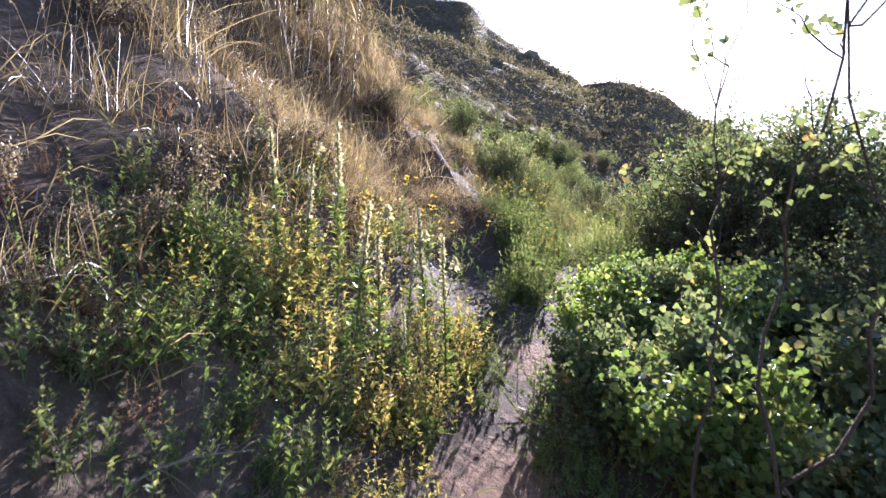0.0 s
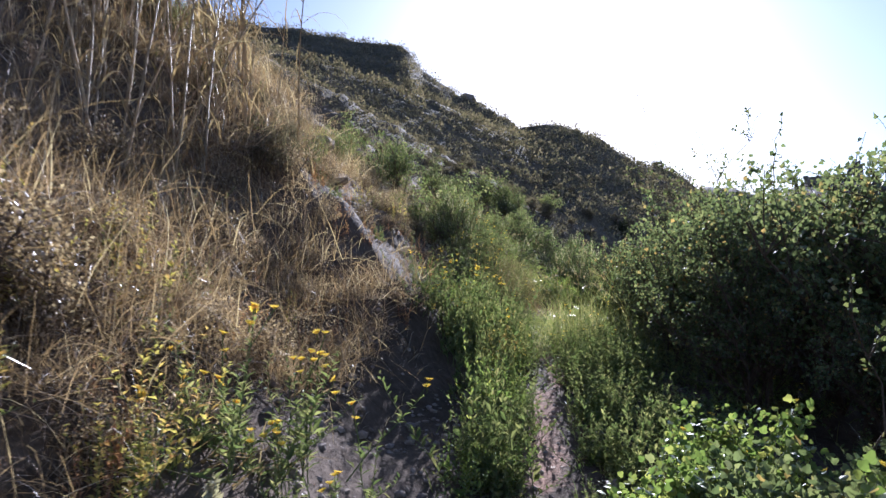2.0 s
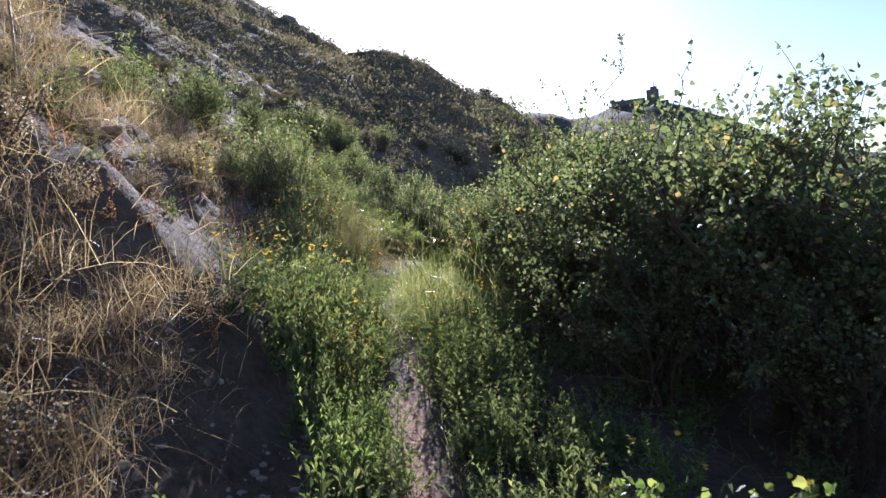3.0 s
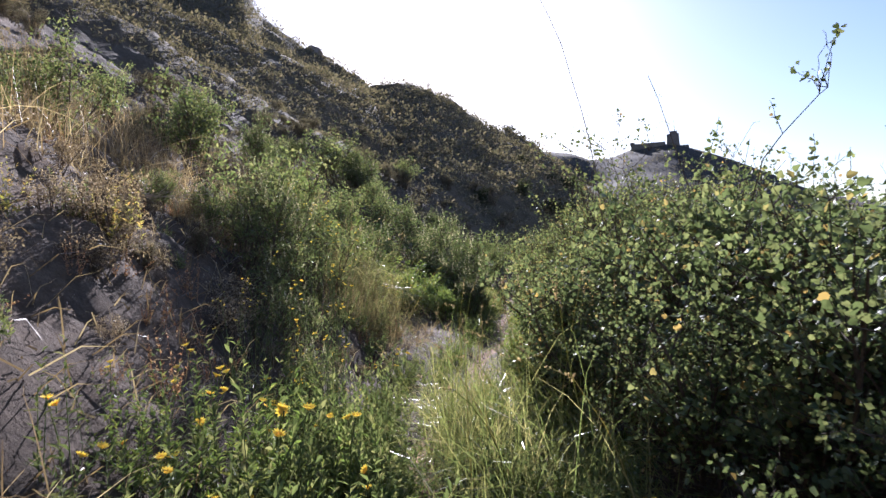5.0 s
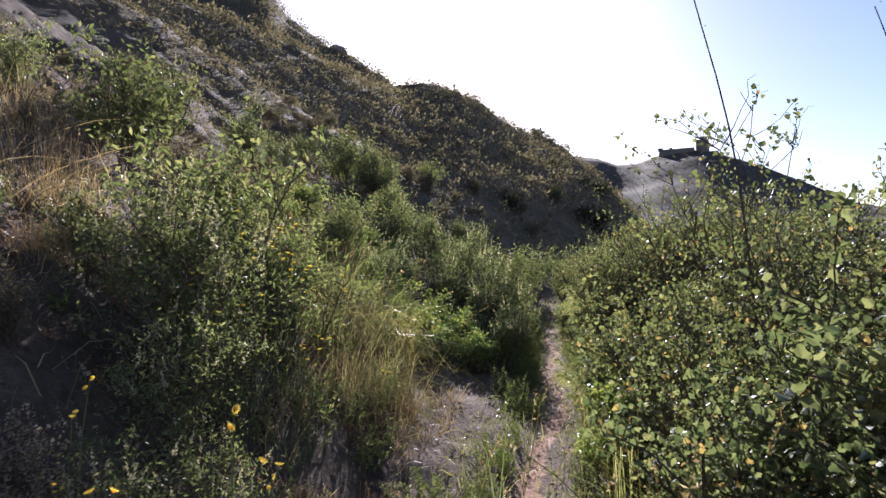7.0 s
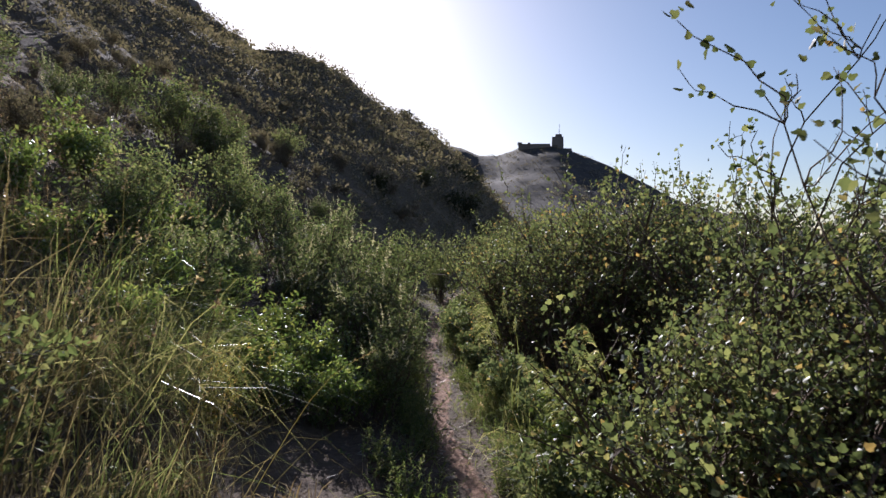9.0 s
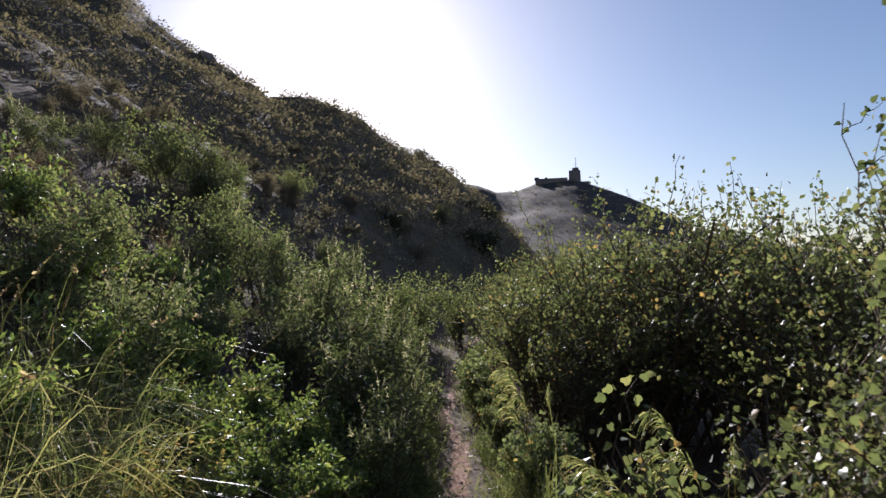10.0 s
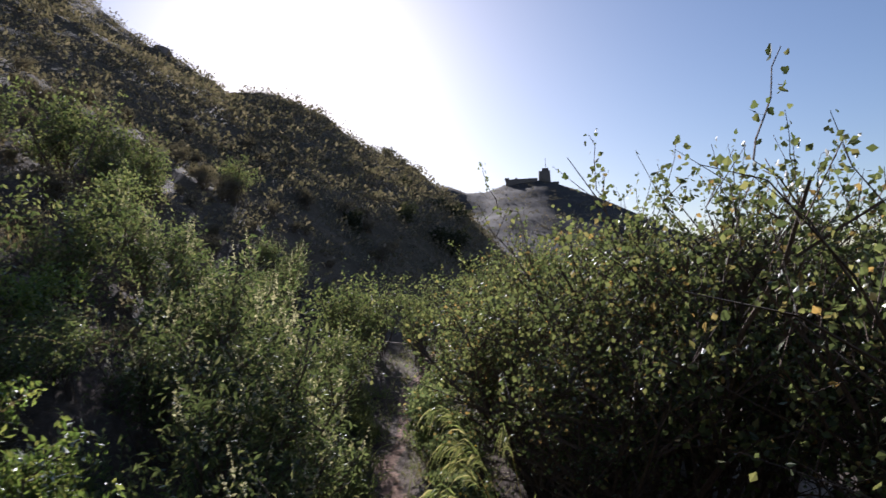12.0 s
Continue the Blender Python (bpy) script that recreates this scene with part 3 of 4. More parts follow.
def make_twigs(i):
    """Thin bare shoots with a few leaf tufts that rise out of the bushes."""
    ob = plant("bare_shoots", "thin dark bare shoots with a few leaf tufts above the bushes", "branch", "shoots above the bushes")
    wood, leaf = Soup(), Soup()
    for s in range((2, 1, 2)[i % 3]):
        p = curve_up((rng.normal(0, 0.1), rng.normal(0, 0.1), 0), spread(rng.uniform(0, 6.28), rng.uniform(0.03, 0.26)), rng.uniform(2.1, 2.8), 0.03, 16, 0.3)
        tube(wood, p, 0.0095, 0.0022, 5)
        for k in range(11):
            j = int(rng.integers(6, 15))
            q = curve_up(p[j], spread(rng.uniform(0, 6.28), rng.uniform(0.3, 1.1)), rng.uniform(0.12, 0.5), 0.02, 7, 0.3)
            tube(wood, q, 0.0036, 0.0016, 3)
            if rng.random() < 0.8:
                n = int(rng.integers(6, 16))
                c = q[rng.integers(2, 7, n)]
                s_ = 0.036 * rng.uniform(0.5, 1.25, n)
                many(leaf, c + rng.normal(0, 0.022, (n, 3)), rand_dirs(n), rand_dirs(n, 0.3), s_, s_ * 0.9, LOBED)
    wood.done("shoot_frame", BARK, ob)
    leaf.done("foliage", OLIVE, ob)
    keep("twigs", ob)


def make_panicle(i):
    """Arching green grass with drooping feathery heads."""
    ob = plant("feather_grass", "tall green grass with arching feathery seed heads beside the trail", "grass", "feathery grasses")
    bl, hd = Soup(), Soup()
    for b in range(26):
        p = curve_up((rng.normal(0, 0.05), rng.normal(0, 0.05), 0), spread(rng.uniform(0, 6.28), abs(rng.normal(0, 0.4))), rng.uniform(0.4, 0.9), 0.6, 7, 0.04)
        ribbon(bl, p, 0.006)
    for b in range(5):
        az = rng.uniform(-2.6, -0.6)
        p = curve_up((0, 0, 0), spread(az, 0.45), rng.uniform(0.95, 1.25), 0.42, 12, 0.02)
        tube(bl, p, 0.0025, 0.001, 3)
        for k in range(60):
            j = rng.uniform(7.0, 10.9)
            i0 = int(j)
            c = p[i0] + (p[i0 + 1] - p[i0]) * (j - i0)
            d = unit(p[i0 + 1] - p[i0]) + rng.normal(0, 0.16, 3) + np.array([0, 0, -0.12])
            q = curve_up(c, d, rng.uniform(0.05, 0.13), 0.3, 4, 0.04)
            ribbon(hd, q, 0.0017, rng.normal(0, 1, 3))
    bl.done("tuft", GRASSG, ob)
    hd.done("seed_plume", GRASSG, ob, "arching feathery seed heads")
    keep("panicle", ob)


def make_deadbranch(i):
    ob = plant("dead_branch", "pale dead branch lying on the slope", "branch", "dead branches")
    w = Soup()
    p = curve_up((0, 0, 0.03), (1, 0.2, 0.18), 1.1, 0.12, 10, 0.12)
    tube(w, p, 0.012, 0.004, 5)
    for k in range(26):
        j = int(rng.integers(2, 9))
        q = curve_up(p[j], unit(np.array([1, 0.2, 0.3]) + rng.normal(0, 0.7, 3)), rng.uniform(0.08, 0.4), 0.1, 6, 0.2)
        tube(w, q, 0.005, 0.0015, 4)
    w.done("branch_frame", DRYWOOD, ob)
    keep("dead", ob)


for i in range(10):
    make_mallow(i)
for i in range(4):
    make_low_mallow(i)
for i in range(3):
    make_shrub(i)
for i in range(3):
    make_shrub(i, "spiky", GREYLEAF, "grey-green shrub with pale fluffy flower spikes on the slope", 0.8, 0.42, 0.032, OVAL, True, 0.36, 9, "spike_shrub")
for i in range(2):
    make_shrub(i, "nettle", BRIGHT, "bright green leafy shrub lit from behind", 0.75, 0.42, 0.046, OVAL, False, 0.45, 9, "leafy_shrub", 8)
for i in range(2):
    make_shrub(i, "wither", PALELEAF, "withered pale brown weed on the bank", 0.5, 0.38, 0.022, OVAL, False, 0.6, 7, "withered_weed", 5)
for i in range(2):
    make_herb(i, "rusty", STEMR, REDLEAF, "rust-red drying weed on the slope", 0.5, 12, 0.45, 0.035, 0.5, 24, OVAL, name="drying_weed", group="drying weeds")
for i in range(3):
    make_herb(i, "daisy", STEMG, BRIGHT if i else SMALLLEAF, "green leafy herb with yellow daisy flowers", 0.75, 16, 0.4, 0.06, 0.3, 30, LANCE, 3, YELLOW, 0.025, "yellow_daisy", "wildflower", "yellow daisies")
for i in range(2):
    make_herb(i, "mound", STEMG, SMALLLEAF, "dark green mound of daisies with many orange-yellow flowers", 0.42, 18, 0.5, 0.05, 0.3, 26, LANCE, 8, YELLOW, 0.021, "daisy_mound", "wildflower", "yellow daisies")
for i in range(2):
    make_herb(i, "greenherb", STEMG, BRIGHT, "fresh green herb at the trail edge", 0.5, 14, 0.45, 0.045, 0.42, 24, OVAL, name="green_herb", group="green herbs")
for i in range(2):
    make_herb(i, "darkherb", STEMG, SMALLLEAF, "dull green leafy herb beside the trail", 0.45, 14, 0.5, 0.05, 0.45, 24, OVAL, name="leafy_herb", group="green herbs")
for i in range(2):
    make_herb(i, "yellowherb", STEMG, YELLEAF, "yellowing leafy herb lit by low sun", 0.55, 13, 0.35, 0.045, 0.45, 26, LANCE, name="yellowing_herb", group="yellowing herbs")
for i in range(3):
    make_grass(i, "drygrass", STRAW, "clump of dry straw-coloured grass on the bank", 0.6, 120, 0.55, 0.0026, 0.12, 0.55, 8, STRAW)
for i in range(2):
    make_grass(i, "tallgrass", STRAW, "tall dry grass with pale seed heads", 0.95, 90, 0.3, 0.0024, 0.14, 0.34, 14, BRUSH)
for i in range(3):
    make_grass(i, "greengrass", GRASSG, "arching clump of green and yellow grass", 0.8, 210, 1.05, 0.0019, 0.1, 0.7, 5, STRAW)
for i in range(2):
    make_grass(i, "browngrass", BROWNGRASS, "arching clump of thin brown grass with pale heads", 0.85, 200, 0.85, 0.0015, 0.13, 0.6, 8, BRUSH)
for i in range(2):
    make_shrub(i, "dryshrub", SCRUB, "low grey-brown dry shrub on the hillside", 0.7, 0.5, 0.026, OVAL, False, 0.5, 9, "dry_shrub")
for i in range(3):
    make_grass(i, "brush", BRUSH, "tangle of dry brown brush on the bank", 0.5, 260, 0.55, 0.0022, 0.2, 0.95, 0, name="dry_brush")
for i in range(4):
    make_spire(i)
for i in range(2):
    make_shrub(i, "tallweed", SMALLLEAF if i else GREYLEAF, "tall straggly weed with withered pale tops on the bank", 1.15, 0.42, 0.03, OVAL, WOOL, 0.36, 10, "tall_weed", 7)
for i in range(2):
    make_herb(i, "talldaisy", STEMG, GREYLEAF, "tall thin yellow daisy with sparse grey-green leaves", 1.1, 12, 0.3, 0.034, 0.2, 26, LANCE, 8, YELLOW, 0.017, "tall_daisy", "wildflower", "yellow daisies")
for i in range(2):
    make_shrub(i, "darkshrub", EVERGREEN, "large dark evergreen shrub on the hillside", 2.6, 1.6, 0.12, OVAL, False, 0.6, 9, "large_shrub", 14)
for i in range(3):
    make_cane(i)
for i in range(4):
    make_twigs(i)
for i in range(2):
    make_panicle(i)
for i in range(2):
    make_deadbranch(i)

# ---- far things ----
def box(soup, x0, x1, y0, y1, z0, z1, m, taper=0.0):
    c = np.array([(x0, y0, z0), (x1, y0, z0), (x1, y1, z0), (x0, y1, z0), (x0 + taper, y0 + taper, z1), (x1 - taper, y0 + taper, z1), (x1 - taper, y1 - taper, z1), (x0 + taper, y1 - taper, z1)])
    c = np.array([tuple(m @ Vector(p)) for p in c])
    soup.add(c, [(3, 2, 1, 0), (4, 5, 6, 7), (0, 1, 5, 4), (1, 2, 6, 5), (2, 3, 7, 6), (3, 0, 4, 7)])


def build_fort():
    """Ruined fort on the far hill: long wall, tower with a parapet, a mast and a small outwork."""
    ob = tagged(new("hill_fort"), "ruined stone fort with a tower on the distant hill", "fort")
    a = radians(37.4)
    m = Matrix.Translation((OX + 500 * math.sin(a), OY + 500 * math.cos(a), OZ + 66.5)) @ pose(0, 0, 0, 0, 0, -37.4)
    parts = (("curtain_wall", [(-16, 10, -4, 4, 0, 11.5, 0.8), (-16, -12.5, -4, 4, 11.2, 12.6, 0.1), (-8, -6, -4, 4, 11.2, 12.3, 0.1)]),
             ("tower", [(10, 19.5, -5, 5, 0, 16.5, 0.5), (13, 18, -3, 3, 16.4, 18.8, 0.1)]),
             ("low_wall", [(19, 27, -3, 3, -8, 8.0, 1.5)]),
             ("outwork", [(-44, -35, -4, 4, -8, 2.2, 0.4)]))
    for nm, boxes in parts:
        so = Soup()
        for b in boxes:
            box(so, *b[:6], m, b[6])
        so.done(nm, MASONRY, ob)
    so = Soup()
    tube(so, np.array([tuple(m @ Vector((16, 0, z))) for z in (18, 21, 24, 27)]), 0.25, 0.12, 5)
    so.done("mast", METAL, ob, "thin metal mast")


build_fort()


def on_slope(az, ring):
    return OX + ring * np.sin(np.radians(az)), OY + ring * np.cos(np.radians(az))


def build_scrub():
    """Low scrub that covers the far hillside."""
    g = np.random.default_rng(21)
    so = Soup()
    n = 15000
    az = g.uniform(-32, 38, n)
    ring = 5 + 80 * g.uniform(0, 1, n) ** 1.1
    x, y = on_slope(az, ring)
    keep_ = (fbm(x, y, 0.16, 3, 4) > -0.42) & (side(x, y) < np.where(ring < 14, -2.6, -1.6))
    x, y, ring = x[keep_], y[keep_], ring[keep_]
    size = (0.28 + 0.6 * g.uniform(0, 1, len(x)) ** 2.6) * np.clip(ring / 38, 0.3, 1.1)
    # the far hill
    xf, yf = on_slope(g.uniform(18, 62, 1500), g.uniform(330, 505, 1500))
    x, y, size = np.concatenate([x, xf]), np.concatenate([y, yf]), np.concatenate([size, 0.8 + 2.2 * g.uniform(0, 1, 1500) ** 2])
    z = height(x, y)
    per = 22
    c = np.repeat(np.stack([x, y, z], -1), per, 0)
    s = np.repeat(size, per)
    d = unit(g.normal(0, 1, (len(s), 3)))
    d[:, 2] = np.abs(d[:, 2]) * 0.9
    pos = c + d * (s * g.uniform(0.5, 1.05, len(s)))[:, None]
    ls = s * g.uniform(0.18, 0.4, len(s))
    many(so, pos, unit(d + g.normal(0, 0.8, d.shape)), unit(g.normal(0, 1, d.shape)), ls, ls * 0.55, OVAL)
    tagged(so.done("hillside_scrub", SCRUB), "low dry scrub covering the hillside", "scrub", kind="stuff")


build_scrub()


def build_outcrop():
    """Pointed rock on the ridge line, and boulders on the bank."""
    g = np.random.default_rng(3)
    x, y = on_slope(7.2, 73.0)
    so = Soup()
    for dx, dz, r in ((0, 0.0, 1.9), (-1.3, -0.9, 1.7), (1.2, -1.1, 1.5), (0.2, -1.6, 2.2)):
        rock(so, (x + dx, y, 27.6 + dz), r, g)
    tagged(so.done("rock_outcrop", STONE), "pointed rock outcrop on the ridge line", "rock")


def build_thatch():
    """Short dry grass and litter on the bank, and fresh sprouts along the trail."""
    g = np.random.default_rng(5)
    for nm, mat, n, d0, d1, y0, y1, h, label, pw in (("dry_thatch", STRAW, 15000, -6.0, -0.9, 1.0, 13, 0.2, "short dry grass and litter on the bank", 1.3),
                                                  ("withered_litter", PALELEAF, 6000, -4.5, -0.35, 0.5, 14, 0.08, "withered stems and litter on the bank", 1.4),
                                                  ("green_sprouts", GRASSG, 6500, 0.1, 2.2, 1.0, 24, 0.16, "short green grass beside the trail", 1.3),
                                                  ("trail_edge_grass", GRASSG, 3600, -0.75, -0.1, 2.2, 24, 0.17, "short green grass at the trail edge", 1.0)):
        y = g.uniform(y0, y1, n)
        d = d1 + (d0 - d1) * g.uniform(0, 1, n) ** pw if d1 < 0 else d0 + (d1 - d0) * g.uniform(0, 1, n) ** pw
        x = trail_x(y) + d
        ok = ~((y > 4.3) & (y < 6.3) & (d > -1.15) & (d < -0.3)) | (g.uniform(0, 1, n) < 0.12)
        ok &= fbm(x, y, 1.1, 3, 9) > -0.25
        ok &= ~((y > 6.6) & (y < 11) & (d > -2.2) & (d < -0.5)) | (g.uniform(0, 1, n) < 0.4)
        x, y = x[ok], y[ok]
        z = height(x, y)
        k = len(x)
        p0 = np.stack([x, y, z - 0.01], -1)
        hd = g.normal(0, 0.75, (k, 3))
        hd[:, 2] = g.uniform(0.3, 1.2, k)
        hd = unit(hd)
        L = h * g.uniform(0.4, 1.5, k)[:, None]
        p1 = p0 + hd * L * 0.55
        p2 = p0 + hd * L + np.array([0, 0, -1.0]) * L * 0.25
        w = unit(np.cross(hd, g.normal(0, 1, (k, 3)))) * 0.0028
        v = np.stack([p0 - w, p0 + w, p1 + w * 0.8, p1 - w * 0.8, p2], 1).reshape(-1, 3)
        b = np.arange(k) * 5
        so = Soup()
        so.v.append(v)
        so.f = np.stack([b, b + 1, b + 2, b + 3], -1).tolist() + np.stack([b + 3, b + 2, b + 4], -1).tolist()
        so.n = len(v)
        tagged(so.done(nm, mat), label, "grass", kind="stuff")


build_thatch()


def rock(soup, c, r, g):
    """A rough faceted stone."""
    bm = bmesh.new()
    bmesh.ops.create_icosphere(bm, subdivisions=1, radius=1)
    v = np.array([p.co[:] for p in bm.verts])
    f = [[q.index for q in fc.verts] for fc in bm.faces]
    bm.free()
    v = v * g.uniform(0.75, 1.15, (len(v), 1)) * np.array([1, g.uniform(0.6, 0.95), g.uniform(0.4, 0.7)]) * r
    a = g.uniform(0, 6.28)
    v = v @ np.array([[math.cos(a), -math.sin(a), 0], [math.sin(a), math.cos(a), 0], [0, 0, 1]])
    soup.add(v + np.asarray(c), f)


def build_stones():
    g = np.random.default_rng(11)
    so = Soup()
    for k in range(2600):
        y = g.uniform(0.5, 20)
        d = g.normal(0, 0.16) if k % 3 else g.uniform(-1.2, -0.2)
        if k % 3 == 0:
            y = g.uniform(4.2, 6.5)
        x = float(trail_x(y)) + d
        r = 0.006 + (0.03 if k % 3 == 0 else 0.016) * g.uniform() ** 3
        rock(so, (x, y, float(height(x, y)) + r * 0.1), r, g)
    tagged(so.done("trail_pebbles", STONE), "small pebbles scattered on the dirt trail", "pebbles", kind="stuff")
    for x, y, r in ((0.02, 5.35, 0.05), (1.2, 5.0, 0.09), (0.55, 5.9, 0.03), (0.2, 4.9, 0.035), (-0.05, 5.7, 0.04), (0.35, 5.5, 0.03), (-0.55, 8.6, 0.22), (-0.3, 8.2, 0.14), (0.35, 4.6, 0.03),
                    (2.2, 9.9, 0.05), (4.5, 14.2, 0.04), (4.2, 13.3, 0.05), (0.25, 2.4, 0.03), (2.6, 16.4, 0.12), (2.3, 16.0, 0.09), (2.5, 15.7, 0.07), (3.4, 18.5, 0.16), (3.9, 19.2, 0.12)):
        s1 = Soup()
        rock(s1, (x, y, float(height(x, y)) + r * 0.2), r, g)
        tagged(s1.done("stone", STONE), "rough grey-brown stone lying on the dry soil", "stone", "loose stones")


build_stones()
build_outcrop()


# ---- planting ----
def at_side(y, d):
    """The point d metres to the right of the trail at y."""
    lean = float(trail_x(y + 0.6) - trail_x(y - 0.6)) / 1.2
    k = math.sqrt(1 + lean * lean)
    return float(trail_x(y)) + d / k, y - d * lean / k


def bare(x, y):
    d = float(side(x, y))
    return 4.3 < y < 6.3 and -1.15 < d < -0.42


def sow(kind, n, y0, y1, d0, d1, s0, s1, tilt=4, power=1.0, sink=0.03, stretch=(1, 1)):
    for _ in range(n):
        y, d = rng.uniform(y0, y1), d0 + (d1 - d0) * rng.uniform() ** power
        x, yy = at_side(y, d)
        if kind in ("brush", "drygrass") and 6.6 < yy < 11 and float(side(x, yy)) > -2.0:
            continue
        if kind in ("brush", "drygrass", "wither") and yy < 3.4 and float(side(x, yy)) > -1.0:
            continue
        if kind in ("brush", "wither", "rusty") and -0.5 < x < 0.2 and 3.5 < yy < 4.7:
            continue
        if not bare(x, yy):
            place(kind, x, yy, rng.uniform(s0, s1), tilt=tilt, sink=sink, stretch=rng.uniform(*stretch))


def set_out(kind, spots, tilt=4):
    """Single plants: x, y, size."""
    for x, y, s in spots:
        place(kind, x, y, s, tilt=tilt)


# right side: the wall of mallow bushes
for y in np.arange(5.0, 24.5, 0.74):
    for row, d in enumerate((1.0, 1.75, 2.7)):
        back = np.interp(y, [4.5, 5.2, 6.2, 7.4, 9, 13, 18, 27], [1.6, 1.1, 0.5, 0.12, 0.1, 0.05, 0.1, 0.3])
        x, yy = at_side(y + rng.uniform(-0.25, 0.25), d + back + (0.3 if row == 1 and 12.7 < y < 15.0 else 0) + rng.uniform(-0.12, 0.2))
        near = row == 0 and 10.0 < y < 12.7
        if row == 0 and 12.75 < y < 15.2:
            continue
        place("near_mallow" if near else "olive_mallow" if y > 10 else "mallow", x, yy, (0.82, 1.02, 1.12)[row] * np.interp(y, [6, 8, 9.5, 10.5, 12.5, 14.5], [0.98, 0.98, 1.02, 1.05, 1.1, 1.22]) * rng.uniform(0.86, 1.14), tilt=7)
set_out("near_mallow", [(4.85, 11.7, 1.0), (3.75, 10.35, 0.8), (3.3, 9.6, 0.75)])
set_out("twigs", [(1.02, 1.85, 0.92), (0.85, 2.0, 0.86), (1.75, 4.0, 0.55), (4.3, 10.4, 0.92), (3.1, 7.7, 0.8), (3.6, 8.6, 0.82), (4.5, 10.9, 1.1), (4.5, 11.25, 1.12), (4.9, 11.6, 1.1), (4.8, 11.6, 1.1), (5.4, 12.0, 0.95), (4.7, 11.3, 1.1),
                  (6.9, 15.0, 0.95), (6.4, 14.3, 0.88), (7.4, 16.0, 0.98), (6.5, 13.6, 0.84), (6.8, 14.1, 0.92), (7.1, 14.4, 0.95), (7.6, 14.9, 1.0), (4.6, 9.6, 0.88), (8.0, 16.4, 1.0), (5.0, 9.0, 0.85),
                  (4.0, 10.2, 1.0), (4.4, 10.0, 0.92), (5.05, 10.3, 1.0), (4.7, 10.1, 0.92), (5.6, 10.3, 1.02), (3.6, 9.9, 0.85), (5.2, 9.6, 0.92), (6.2, 10.8, 1.05)])
set_out("low_mallow", [(1.38, 4.1, 0.9), (1.55, 3.65, 1.0), (1.85, 4.1, 1.05), (1.65, 4.55, 0.8), (2.0, 3.7, 1.1), (0.75, 2.7, 0.75), (1.0, 2.3, 0.9), (1.3, 2.9, 1.0), (0.65, 3.2, 0.7), (1.7, 2.6, 1.1), (1.45, 2.1, 1.0),
                       (4.75, 12.3, 0.95), (4.55, 12.15, 0.75), (6.95, 18.0, 0.85), (6.45, 16.9, 0.8), (6.75, 17.5, 0.8), (6.15, 16.2, 0.75), (5.75, 15.5, 0.7), (7.4, 18.7, 0.9)])
sow("low_mallow", 8, 10.5, 16, 0.5, 0.75, 0.55, 0.85)
sow("darkherb", 36, 4.2, 9.0, 0.18, 0.7, 0.6, 1.1)
sow("darkherb", 12, 5, 7.5, 0.7, 1.8, 0.7, 1.1)
sow("darkherb", 40, 4.4, 9.0, -0.5, -0.16, 0.6, 1.1)
sow("darkherb", 30, 9.0, 20, -0.6, -0.2, 0.6, 1.0)
sow("darkherb", 24, 9.0, 20, 0.2, 0.5, 0.5, 0.9)
set_out("greengrass", [(2.15, 9.15, 1.3), (2.25, 9.4, 1.3), (2.13, 8.9, 1.1), (2.35, 9.75, 1.2), (2.4, 9.2, 1.3), (2.6, 8.9, 1.25), (2.85, 9.3, 1.3), (2.7, 8.3, 1.3), (3.0, 8.6, 1.4), (2.6, 13.9, 1.15), (2.4, 13.6, 1.2), (2.8, 14.3, 1.1), (2.2, 13.3, 1.2), (2.45, 14.2, 1.2), (2.1, 13.8, 1.25), (2.65, 14.6, 1.1), (1.9, 13.2, 1.2), (2.3, 14.6, 1.2), (4.62, 12.45, 1.0), (4.85, 12.7, 1.1), (4.5, 16.3, 0.9), (2.25, 12.5, 1.1)])
set_out("browngrass", [(1.75, 11.6, 1.1), (2.0, 12.0, 1.2), (1.8, 12.6, 1.3), (2.5, 13.0, 1.05), (1.6, 12.2, 1.3), (2.15, 11.8, 0.9), (2.45, 12.3, 0.85), (1.3, 12.4, 1.3), (1.4, 13.0, 1.3), (2.0, 13.2, 1.2)])
sow("greengrass", 12, 9.5, 18, 0.35, 0.7, 0.6, 0.9)
sow("greenherb", 16, 9, 24, 0.3, 0.6, 0.6, 1.0)
sow("greenherb", 9, 5.2, 7.4, 0.45, 1.7, 0.5, 0.9)
sow("greenherb", 8, 1.7, 3.4, 0.4, 1.2, 0.6, 1.0)
sow("daisy", 5, 1.7, 7.0, 0.5, 1.5, 0.5, 0.8)
for x, y, size, a in ((4.72, 12.45, 0.85, 0), (4.9, 12.7, 0.85, 12), (4.8, 12.3, 0.9, -8), (4.9, 13.6, 0.85, 5), (5.4, 14.2, 0.9, -5), (3.6, 11.45, 0.6, 8), (3.2, 10.3, 0.65, 0)):
    place("panicle", x, y, size, turn=a, tilt=3, stretch=1.6)
sow("greengrass", 6, 9.6, 12.0, 0.55, 0.9, 0.7, 1.1)
sow("low_mallow", 6, 9.2, 12.2, 0.6, 0.95, 0.7, 1.0)

